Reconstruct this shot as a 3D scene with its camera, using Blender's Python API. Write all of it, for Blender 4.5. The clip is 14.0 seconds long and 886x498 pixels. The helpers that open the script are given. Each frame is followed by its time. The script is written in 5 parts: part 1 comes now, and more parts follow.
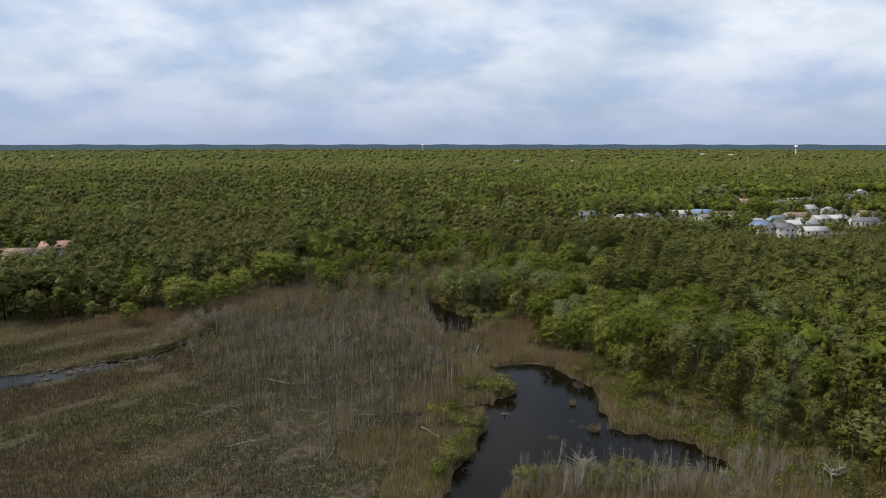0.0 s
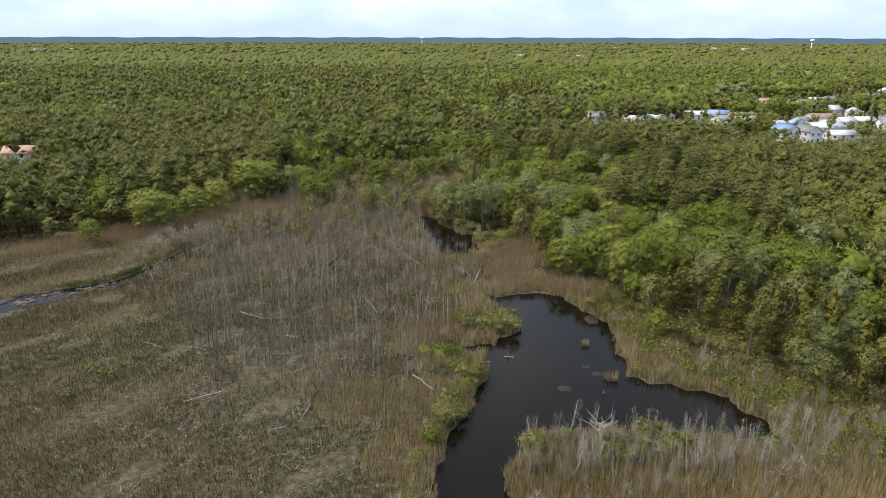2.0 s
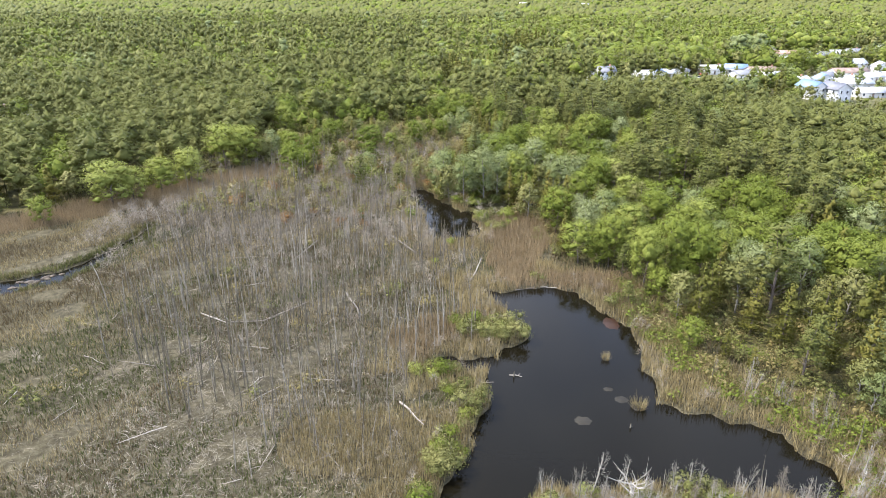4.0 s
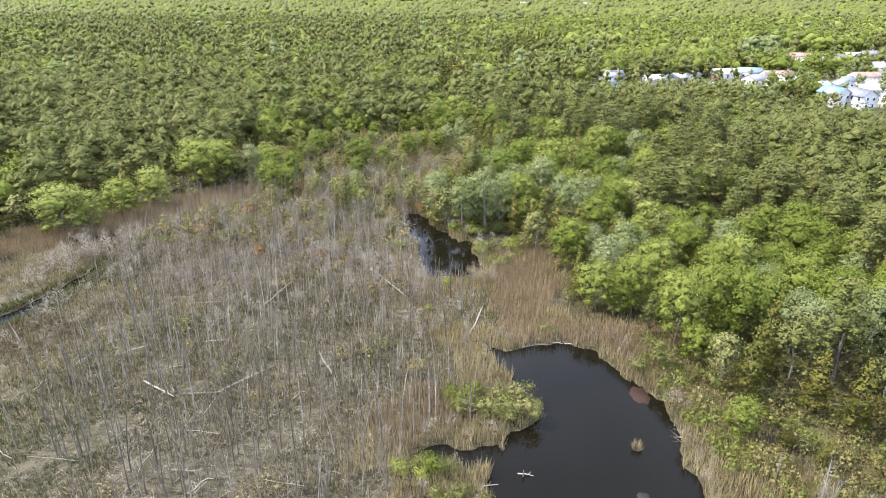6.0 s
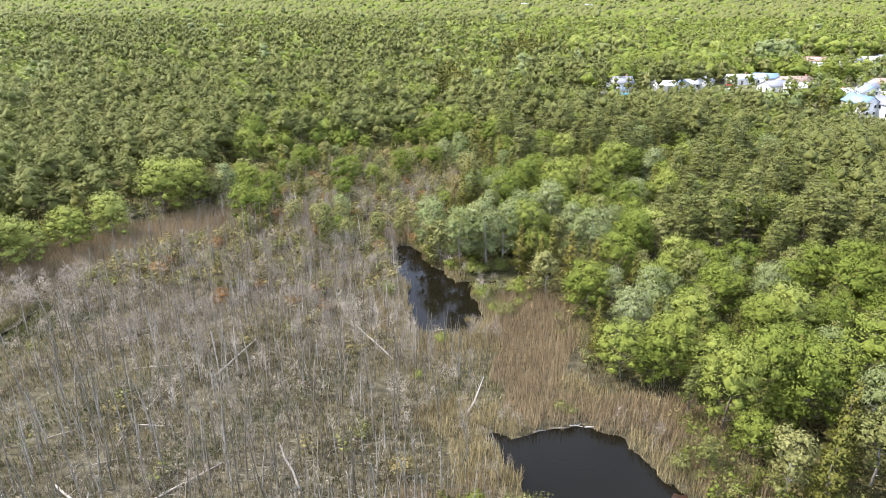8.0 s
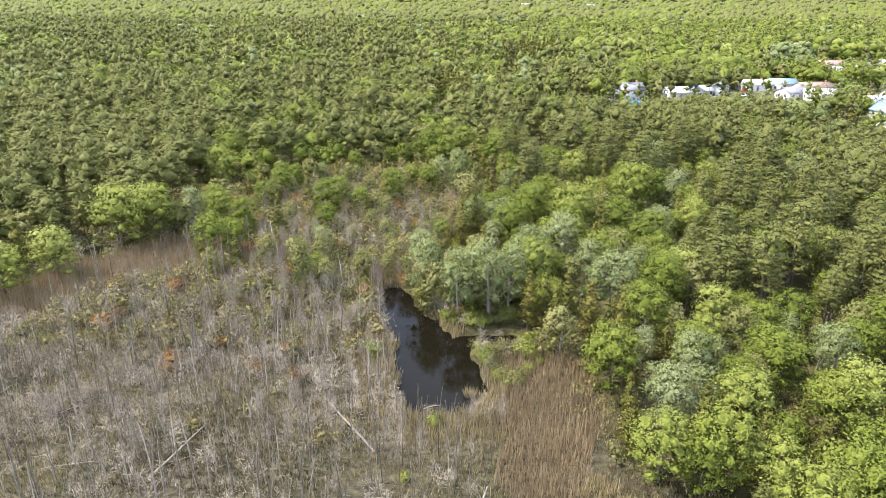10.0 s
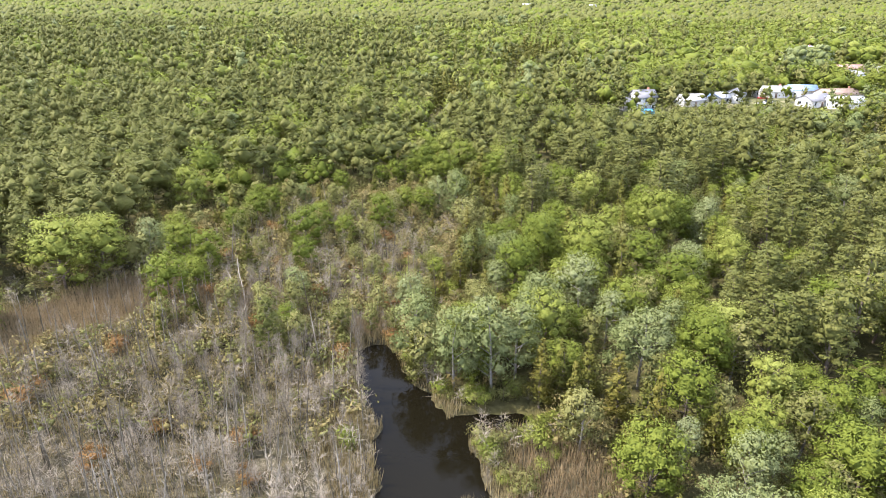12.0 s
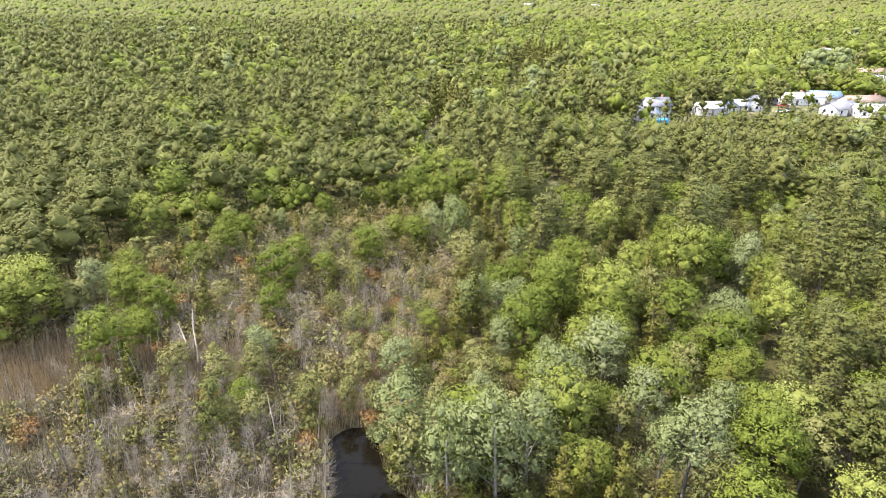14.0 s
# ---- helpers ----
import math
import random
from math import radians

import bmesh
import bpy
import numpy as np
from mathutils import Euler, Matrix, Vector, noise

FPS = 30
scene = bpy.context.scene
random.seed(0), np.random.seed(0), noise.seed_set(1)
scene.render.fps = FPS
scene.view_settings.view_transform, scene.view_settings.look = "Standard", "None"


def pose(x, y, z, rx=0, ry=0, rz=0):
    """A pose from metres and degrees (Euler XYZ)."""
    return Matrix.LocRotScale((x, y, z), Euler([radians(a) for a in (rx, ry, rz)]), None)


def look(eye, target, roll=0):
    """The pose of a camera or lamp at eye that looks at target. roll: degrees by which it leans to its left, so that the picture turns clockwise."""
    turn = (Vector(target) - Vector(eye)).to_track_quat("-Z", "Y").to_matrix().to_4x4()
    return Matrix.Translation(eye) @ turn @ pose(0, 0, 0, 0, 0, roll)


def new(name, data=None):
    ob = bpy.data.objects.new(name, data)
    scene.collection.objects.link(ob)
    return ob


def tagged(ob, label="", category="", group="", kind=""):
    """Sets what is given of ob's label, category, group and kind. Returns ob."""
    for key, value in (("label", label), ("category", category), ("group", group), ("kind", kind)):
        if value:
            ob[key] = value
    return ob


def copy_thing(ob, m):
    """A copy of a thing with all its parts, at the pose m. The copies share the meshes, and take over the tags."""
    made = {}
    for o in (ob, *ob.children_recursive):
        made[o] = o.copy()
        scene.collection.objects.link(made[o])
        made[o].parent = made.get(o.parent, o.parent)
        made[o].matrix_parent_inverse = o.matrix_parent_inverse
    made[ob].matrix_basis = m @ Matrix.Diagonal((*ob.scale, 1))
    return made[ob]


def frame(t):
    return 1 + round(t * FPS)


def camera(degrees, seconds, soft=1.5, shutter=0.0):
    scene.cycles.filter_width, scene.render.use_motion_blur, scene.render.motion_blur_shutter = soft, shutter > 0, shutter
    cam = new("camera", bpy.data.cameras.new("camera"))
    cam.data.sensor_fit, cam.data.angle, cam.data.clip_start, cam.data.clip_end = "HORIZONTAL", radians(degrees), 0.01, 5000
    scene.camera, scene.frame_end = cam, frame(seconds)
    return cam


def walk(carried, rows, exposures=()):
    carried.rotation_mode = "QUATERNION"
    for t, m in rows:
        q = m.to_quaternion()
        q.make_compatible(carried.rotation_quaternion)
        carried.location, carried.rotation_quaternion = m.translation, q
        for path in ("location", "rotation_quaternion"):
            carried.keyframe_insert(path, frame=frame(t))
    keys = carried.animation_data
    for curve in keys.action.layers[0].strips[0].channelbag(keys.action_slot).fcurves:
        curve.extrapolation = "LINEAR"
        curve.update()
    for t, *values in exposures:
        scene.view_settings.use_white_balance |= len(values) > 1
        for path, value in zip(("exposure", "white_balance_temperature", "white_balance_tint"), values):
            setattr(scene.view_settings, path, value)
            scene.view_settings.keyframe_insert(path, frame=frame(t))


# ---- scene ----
cam = camera(68.6, 14.0, soft=0.9)
METRES, EYE, TILT, LEAN, TURN = 142.5, 52.0, -9.25, 0.0, 0.0
ROWS = [
    (0.0, 0.0, 0.0, 0.0, -0.0, 0.0, 0.0),
    (0.5, 0.0015, 0.0344, 0.0058, -0.01, -2.17, -0.02),
    (1.0, 0.003, 0.0691, 0.0114, -0.0, -4.4, -0.06),
    (1.5, 0.0045, 0.1041, 0.017, -0.01, -6.65, -0.07),
    (2.0, 0.006, 0.1395, 0.0224, -0.01, -8.9, -0.1),
    (4.5, 0.0136, 0.3144, 0.0521, 0.0, -13.18, -0.14),
    (5.0, 0.0154, 0.3498, 0.0577, 0.01, -13.15, -0.15),
    (5.5, 0.017, 0.385, 0.0632, 0.0, -13.13, -0.16),
    (6.0, 0.0188, 0.4203, 0.0687, 0.01, -13.11, -0.15),
    (6.5, 0.0205, 0.4557, 0.0744, 0.02, -13.1, -0.16),
    (7.0, 0.0222, 0.4909, 0.08, 0.02, -13.08, -0.16),
    (7.5, 0.024, 0.5263, 0.0854, 0.02, -13.06, -0.16),
    (8.0, 0.0257, 0.5619, 0.0908, 0.02, -13.04, -0.18),
    (10.5, 0.0326, 0.7375, 0.1206, -0.0, -13.07, -0.2),
    (11.0, 0.0345, 0.7732, 0.1261, 0.01, -13.06, -0.2),
    (11.5, 0.0362, 0.8088, 0.1317, 0.02, -13.05, -0.21),
    (12.0, 0.038, 0.8443, 0.1372, 0.04, -13.05, -0.22),
    (12.5, 0.0397, 0.8796, 0.1428, 0.06, -13.04, -0.21),
    (13.0, 0.0412, 0.915, 0.1484, 0.07, -13.06, -0.22),
    (13.5, 0.043, 0.9507, 0.154, 0.09, -13.07, -0.22),
    (14.0, 0.0448, 0.9861, 0.1597, 0.1, -13.08, -0.22),
]
walk(cam, [(t, pose(0, 0, EYE, TILT, LEAN, TURN) @ pose(METRES * x, METRES * y, METRES * z, 90 + pitch, roll, yaw)) for t, x, y, z, yaw, pitch, roll in ROWS],
     exposures=[(0.0, -0.18, 7000, 9), (1.0, 0.13, 7100, 10), (1.5, 0.35, 7000, 10), (2.2, 0.80, 6650, 11), (3.2, 1.22, 6350, 13), (4.3, 1.79, 6150, 15), (8.0, 1.82, 6200, 15), (14.0, 1.87, 6500, 17)])

# ---- world and sun ----
SUN_ELEVATION, SUN_AZIMUTH = radians(51), radians(-86)   # azimuth from +y, clockwise seen from above
world = bpy.data.worlds.new("sky")
scene.world = world
world.use_nodes = True


def node(tree, kind, **inputs):
    n = tree.nodes.new(kind)
    for key, value in inputs.items():
        n.inputs[key.replace("_", " ")].default_value = value
    return n


def build_sky():
    t = world.node_tree
    t.nodes.clear()
    out = t.nodes.new("ShaderNodeOutputWorld")
    bg = t.nodes.new("ShaderNodeBackground")
    bg.inputs["Strength"].default_value = 0.119
    sky = t.nodes.new("ShaderNodeTexSky")
    sky.sky_type, sky.sun_disc = "NISHITA", False
    sky.sun_elevation, sky.sun_rotation = SUN_ELEVATION, SUN_AZIMUTH
    sky.air_density, sky.dust_density, sky.ozone_density = 1.0, 0.6, 6.0
    co = t.nodes.new("ShaderNodeTexCoord")
    sep = t.nodes.new("ShaderNodeSeparateXYZ")
    t.links.new(co.outputs["Generated"], sep.inputs[0])
    lift = t.nodes.new("ShaderNodeMath")
    lift.operation = "MAXIMUM"
    lift.inputs[1].default_value = 0.0
    t.links.new(sep.outputs["Z"], lift.inputs[0])
    add = t.nodes.new("ShaderNodeMath")
    add.operation = "ADD"
    add.inputs[1].default_value = 0.34
    t.links.new(lift.outputs[0], add.inputs[0])
    flat = []
    for axis in "XY":
        d = t.nodes.new("ShaderNodeMath")
        d.operation = "DIVIDE"
        t.links.new(sep.outputs[axis], d.inputs[0])
        t.links.new(add.outputs[0], d.inputs[1])
        flat.append(d)
    com = t.nodes.new("ShaderNodeCombineXYZ")
    t.links.new(flat[0].outputs[0], com.inputs[0])
    t.links.new(flat[1].outputs[0], com.inputs[1])
    big = t.nodes.new("ShaderNodeTexNoise")
    big.inputs["Scale"].default_value, big.inputs["Detail"].default_value, big.inputs["Roughness"].default_value = 1.5, 10, 0.56
    big.inputs["Distortion"].default_value = 0.25
    t.links.new(com.outputs[0], big.inputs["Vector"])
    ramp = t.nodes.new("ShaderNodeValToRGB")
    ramp.color_ramp.elements[0].position, ramp.color_ramp.elements[1].position = 0.40, 0.58
    ramp.color_ramp.elements[0].color = (0.62, 0.62, 0.62, 1)
    t.links.new(big.outputs["Fac"], ramp.inputs[0])
    shade = t.nodes.new("ShaderNodeTexNoise")
    shade.inputs["Scale"].default_value, shade.inputs["Detail"].default_value = 2.6, 9
    t.links.new(com.outputs[0], shade.inputs["Vector"])
    tone = t.nodes.new("ShaderNodeValToRGB")
    tone.color_ramp.elements[0].position, tone.color_ramp.elements[1].position = 0.38, 0.58
    tone.color_ramp.elements[0].color, tone.color_ramp.elements[1].color = (4.6, 5.9, 8.5, 1), (7.8, 8.6, 10.1, 1)
    t.links.new(shade.outputs["Fac"], tone.inputs[0])
    mix = t.nodes.new("ShaderNodeMix")
    mix.data_type = "RGBA"
    t.links.new(ramp.outputs[0], mix.inputs["Factor"])
    t.links.new(sky.outputs[0], mix.inputs[6])
    t.links.new(tone.outputs[0], mix.inputs[7])
    low = t.nodes.new("ShaderNodeMapRange")
    low.inputs["From Min"].default_value, low.inputs["From Max"].default_value = 0.0, 0.14
    low.inputs["To Min"].default_value, low.inputs["To Max"].default_value = 0.9, 0.0
    t.links.new(sep.outputs["Z"], low.inputs["Value"])
    air = t.nodes.new("ShaderNodeMix")
    air.data_type = "RGBA"
    air.inputs[7].default_value = (3.4, 4.4, 6.8, 1)
    t.links.new(low.outputs["Result"], air.inputs["Factor"])
    t.links.new(mix.outputs[2], air.inputs[6])
    t.links.new(air.outputs[2], bg.inputs["Color"])
    t.links.new(bg.outputs[0], out.inputs[0])


build_sky()
sun = new("sun", bpy.data.lights.new("sun", "SUN"))
sun.data.energy, sun.data.angle, sun.data.color = 3.8, radians(0.6), (1.0, 0.95, 0.86)
sun_way = Vector((math.sin(SUN_AZIMUTH) * math.cos(SUN_ELEVATION), math.cos(SUN_AZIMUTH) * math.cos(SUN_ELEVATION), math.sin(SUN_ELEVATION)))
sun.matrix_world = look(sun_way * 100, (0, 0, 0))


# ---- materials ----
def material(name, colours, rough=0.7, scale=1.5, spread=0.35, bump=0.0, bump_scale=8.0, vary="", leafy=0.0, metal=0.0):
    """A principled surface: a ramp of colours over two sizes of noise, shifted from piece to piece by vary
    (object: Object Info; island: Random Per Island; tint: the attribute that each plant of a joined mesh carries)."""
    m = bpy.data.materials.new(name)
    m.use_nodes = True
    t = m.node_tree
    p = t.nodes["Principled BSDF"]
    p.inputs["Roughness"].default_value, p.inputs["Metallic"].default_value = rough, metal
    p.inputs["Specular IOR Level"].default_value = 0.07 if leafy else 0.25
    geo = t.nodes.new("ShaderNodeNewGeometry")
    where = geo.outputs["Position"]
    n1 = node(t, "ShaderNodeTexNoise", Scale=scale, Detail=4.0, Roughness=0.6)
    n2 = node(t, "ShaderNodeTexNoise", Scale=scale * 0.11, Detail=3.0)
    t.links.new(where, n1.inputs["Vector"])
    t.links.new(where, n2.inputs["Vector"])
    both = t.nodes.new("ShaderNodeMath")
    both.operation = "MULTIPLY_ADD"
    both.inputs[1].default_value = 0.5
    t.links.new(n1.outputs["Fac"], both.inputs[0])
    half = t.nodes.new("ShaderNodeMath")
    half.operation = "MULTIPLY"
    half.inputs[1].default_value = 0.5
    t.links.new(n2.outputs["Fac"], half.inputs[0])
    t.links.new(half.outputs[0], both.inputs[2])
    fac = both.outputs[0]
    stretch = t.nodes.new("ShaderNodeMapRange")
    stretch.inputs["From Min"].default_value, stretch.inputs["From Max"].default_value = 0.33, 0.67
    t.links.new(fac, stretch.inputs["Value"])
    fac = stretch.outputs["Result"]
    if vary:
        if vary == "object":
            value = t.nodes.new("ShaderNodeObjectInfo").outputs["Random"]
        elif vary == "island":
            value = geo.outputs["Random Per Island"]
        else:
            a = t.nodes.new("ShaderNodeAttribute")
            a.attribute_name = "tint"
            value = a.outputs["Fac"]
        if leafy:
            grain = t.nodes.new("ShaderNodeMix")
            grain.inputs[0].default_value = 0.35 if vary == "object" else 0.12
            t.links.new(fac, grain.inputs[2])
            t.links.new(geo.outputs["Random Per Island"], grain.inputs[3])
            fac = grain.outputs[0]
        blend = t.nodes.new("ShaderNodeMix")
        blend.inputs[0].default_value = spread
        t.links.new(value, blend.inputs[2])
        t.links.new(fac, blend.inputs[3])
        fac = blend.outputs[0]
    ramp = t.nodes.new("ShaderNodeValToRGB")
    while len(ramp.color_ramp.elements) < len(colours):
        ramp.color_ramp.elements.new(0.5)
    for k, c in enumerate(colours):
        e = ramp.color_ramp.elements[k]
        e.position = k / max(1, len(colours) - 1)
        e.color = (*c, 1)
    t.links.new(fac, ramp.inputs[0])
    t.links.new(ramp.outputs[0], p.inputs["Base Color"])
    if bump:
        nb = node(t, "ShaderNodeTexNoise", Scale=bump_scale, Detail=5.0, Roughness=0.65)
        t.links.new(where, nb.inputs["Vector"])
        b = t.nodes.new("ShaderNodeBump")
        b.inputs["Strength"].default_value, b.inputs["Distance"].default_value = min(1.0, bump), 0.6 / bump_scale + bump * 0.1
        t.links.new(nb.outputs["Fac"], b.inputs["Height"])
        t.links.new(b.outputs[0], p.inputs["Normal"])
    if leafy:
        tr = t.nodes.new("ShaderNodeBsdfTranslucent")
        t.links.new(ramp.outputs[0], tr.inputs["Color"])
        mx = t.nodes.new("ShaderNodeMixShader")
        mx.inputs[0].default_value = leafy
        t.links.new(p.outputs[0], mx.inputs[1])
        t.links.new(tr.outputs[0], mx.inputs[2])
        t.links.new(mx.outputs[0], t.nodes["Material Output"].inputs[0])
    return m


PINE = [(0.066, 0.075, 0.018), (0.098, 0.103, 0.027), (0.138, 0.136, 0.041)]
LEAF = [(0.068, 0.092, 0.013), (0.116, 0.140, 0.021), (0.176, 0.192, 0.038)]
PALE = [(0.092, 0.115, 0.034), (0.144, 0.165, 0.060), (0.222, 0.240, 0.120)]
CEDAR = [(0.050, 0.060, 0.012), (0.090, 0.090, 0.018), (0.140, 0.115, 0.025)]
OLIVE = [(0.085, 0.090, 0.024), (0.145, 0.145, 0.046), (0.220, 0.208, 0.079)]
LIME = [(0.118, 0.140, 0.023), (0.174, 0.194, 0.038), (0.236, 0.252, 0.070)]
TAWNY = [(0.100, 0.080, 0.028), (0.178, 0.146, 0.056), (0.265, 0.220, 0.098)]
RUSTY = [(0.110, 0.060, 0.020), (0.190, 0.105, 0.038), (0.260, 0.165, 0.070)]
TAN = [(0.075, 0.058, 0.027), (0.230, 0.180, 0.085), (0.420, 0.345, 0.183)]
PINK = [(0.115, 0.082, 0.044), (0.230, 0.170, 0.094), (0.36, 0.280, 0.160)]
SEDGE = [(0.020, 0.029, 0.008), (0.056, 0.067, 0.019), (0.140, 0.136, 0.054)]
GREY = [(0.090, 0.074, 0.051), (0.182, 0.152, 0.111), (0.305, 0.266, 0.204)]
SNAG = [(0.036, 0.030, 0.018), (0.118, 0.101, 0.070), (0.380, 0.340, 0.270)]
FOLIAGE = {}
for kind, colours in (("pine", PINE), ("leaf", LEAF), ("pale", PALE), ("cedar", CEDAR), ("olive", OLIVE), ("lime", LIME), ("rust", RUSTY), ("tawny", TAWNY)):
    for vary in ("object", "tint"):
        FOLIAGE[kind, vary] = material(kind + "_foliage_" + vary, colours, 0.6, 2.2, 0.56, 0.4, 6.0, vary, 0.14 if kind in ("pine", "cedar") else 0.25)
BARK = material("bark", [(0.05, 0.038, 0.028), (0.11, 0.085, 0.065), (0.18, 0.15, 0.12)], 0.9, 4.0, bump=0.5, bump_scale=9)
PALE_BARK = material("pale_bark", [(0.09, 0.08, 0.065), (0.17, 0.155, 0.13), (0.28, 0.26, 0.23)], 0.85, 4.0, bump=0.4, bump_scale=9)
DEAD = {v: material("dead_wood_" + v, SNAG, 0.9, 2.0, 0.6, vary=v) for v in ("object", "tint")}
TWIG = {v: material("grey_twigs_" + v, GREY, 0.9, 2.0, 0.6, vary=v) for v in ("object", "tint")}
BLEACHED = material("bleached_dead_wood", [(0.10, 0.088, 0.064), (0.22, 0.198, 0.158), (0.38, 0.352, 0.300)], 0.9, 2.0, 0.6, vary="object")
LOG = material("bleached_log", [(0.13, 0.11, 0.085), (0.24, 0.21, 0.17), (0.38, 0.345, 0.29)], 0.85, 3.0, vary="object", bump=0.4, bump_scale=10)
REED = {"tan": material("tan_reed", TAN, 0.75, 0.5, 0.5, vary="tint", leafy=0.2), "pink": material("russet_reed", PINK, 0.75, 0.5, 0.5, vary="tint", leafy=0.2),
        "brown": material("brown_grass", [(0.032, 0.023, 0.011), (0.098, 0.073, 0.037), (0.200, 0.152, 0.082)], 0.8, 0.5, 0.5, vary="tint", leafy=0.2),
        "green": material("ditch_grass", [(0.030, 0.034, 0.010), (0.105, 0.105, 0.034), (0.200, 0.185, 0.074)], 0.75, 0.5, 0.5, vary="tint", leafy=0.2),
        "sedge": material("sedge_blades", SEDGE, 0.75, 0.5, 0.5, vary="tint", leafy=0.2)}


def ground_material():
    """Peat and old grass in the marsh, needle litter under the woods, chosen by the plan attribute of the sheet."""
    m = bpy.data.materials.new("ground_cover")
    m.use_nodes = True
    t = m.node_tree
    p = t.nodes["Principled BSDF"]
    p.inputs["Roughness"].default_value = 0.95
    p.inputs["Specular IOR Level"].default_value = 0.1
    geo = t.nodes.new("ShaderNodeNewGeometry")
    ramps = []
    for colours, scale in (([(0.030, 0.025, 0.014), (0.058, 0.050, 0.028), (0.102, 0.087, 0.053)], 0.9), ([(0.035, 0.03, 0.014), (0.06, 0.055, 0.02), (0.095, 0.08, 0.035)], 0.3),
                           ([(0.07, 0.085, 0.03), (0.13, 0.13, 0.055), (0.30, 0.26, 0.17)], 0.25)):
        n = node(t, "ShaderNodeTexNoise", Scale=scale, Detail=8.0, Roughness=0.7)
        t.links.new(geo.outputs["Position"], n.inputs["Vector"])
        r = t.nodes.new("ShaderNodeValToRGB")
        r.color_ramp.elements.new(0.5)
        for k, c in enumerate(colours):
            r.color_ramp.elements[k].position, r.color_ramp.elements[k].color = 0.35 + 0.15 * k, (*c, 1)
        t.links.new(n.outputs["Fac"], r.inputs[0])
        ramps.append(r)
    last = ramps[0].outputs[0]
    for name, r in (("woodland", ramps[1]), ("yard", ramps[2])):
        a = t.nodes.new("ShaderNodeAttribute")
        a.attribute_name = name
        mx = t.nodes.new("ShaderNodeMix")
        mx.data_type = "RGBA"
        t.links.new(a.outputs["Fac"], mx.inputs["Factor"])
        t.links.new(last, mx.inputs[6])
        t.links.new(r.outputs[0], mx.inputs[7])
        last = mx.outputs[2]
    t.links.new(last, p.inputs["Base Color"])
    nb = node(t, "ShaderNodeTexNoise", Scale=2.5, Detail=8.0, Roughness=0.7)
    t.links.new(geo.outputs["Position"], nb.inputs["Vector"])
    b = t.nodes.new("ShaderNodeBump")
    b.inputs["Strength"].default_value, b.inputs["Distance"].default_value = 0.8, 0.35
    t.links.new(nb.outputs["Fac"], b.inputs["Height"])
    t.links.new(b.outputs[0], p.inputs["Normal"])
    return m


def water_material():
    m = bpy.data.materials.new("dark_pond_water")
    m.use_nodes = True
    t = m.node_tree
    p = t.nodes["Principled BSDF"]
    p.inputs["Base Color"].default_value = (0.0050, 0.0042, 0.0022, 1)
    p.inputs["Roughness"].default_value, p.inputs["IOR"].default_value, p.inputs["Specular IOR Level"].default_value = 0.05, 1.33, 0.13
    geo = t.nodes.new("ShaderNodeNewGeometry")
    n = node(t, "ShaderNodeTexNoise", Scale=1.6, Detail=3.0)
    t.links.new(geo.outputs["Position"], n.inputs["Vector"])
    b = t.nodes.new("ShaderNodeBump")
    b.inputs["Strength"].default_value, b.inputs["Distance"].default_value = 0.25, 0.04
    t.links.new(n.outputs["Fac"], b.inputs["Height"])
    t.links.new(b.outputs[0], p.inputs["Normal"])
    return m


GROUND, WATER = ground_material(), water_material()


# ---- the plan: water, banks and plant zones ----
PONDS = [(20, 141, 7.5, 22.5, 130, 9.8), (22.5, 130, 9.8, 19.5, 118, 11.5), (19.5, 118, 11.5, 20, 107, 11), (20, 107, 10, 38, 102, 6.8), (38, 102, 6.5, 42, 99, 5), (13, 108, 6, 4.3, 90, 4.3), (4.3, 90, 4.3, 3.5, 55, 5),
         (9, 122.5, 1.9, -0.5, 122.6, 1.2), (14, 142, 2.8, 10, 146, 1.3),
         (-4.8, 206, 2.8, -2, 197, 4), (-2, 197, 4, 3, 186, 5.5), (3, 186, 5.5, 4.5, 177, 6.2), (8, 189.5, 2.8, 15, 190.6, 1.9)]
LAND = [(3, 132.5, 4.8, 12, 131, 3.6), (33.5, 121, 2.4, 37, 122, 4), (34.5, 111.5, 1.6, 38, 114, 3), (-5.5, 187, 2.6, -3.6, 188.5, 1.4), (12, 179.5, 2.0, 14, 179, 2.4)]
DITCH = [(-64.6, 179, 0.5, -66.2, 168, 0.9), (-66.2, 168, 0.9, -68.6, 158, 1.4), (-68.6, 158, 1.4, -71.5, 152.5, 2.4), (-71.5, 152.5, 2.4, -79, 147.5, 3.2), (-79, 147.5, 3.2, -88, 141, 4.2), (-88, 141, 4.2, -112, 127, 6)]


def wobble(x, y, size, seed):
    """Smooth noise of the plan in -1..1, for arrays."""
    a, b = x / size + seed * 1.7, y / size - seed * 2.3
    return (np.sin(1.3 * a + 2.1 * np.sin(0.7 * b + seed)) + np.sin(1.7 * b + 1.6 * np.sin(1.1 * a - seed)) + np.sin(2.9 * a - 2.3 * b + seed)) / 3


def capsules(x, y, chain):
    """Distance outside a chain of tapered capsules (minus: inside)."""
    best = np.full(np.shape(x), 1e9)
    for ax, ay, ar, bx, by, br in chain:
        dx, dy = bx - ax, by - ay
        k = np.clip(((x - ax) * dx + (y - ay) * dy) / (dx * dx + dy * dy), 0, 1)
        best = np.minimum(best, np.hypot(x - ax - k * dx, y - ay - k * dy) - (ar + k * (br - ar)))
    return best


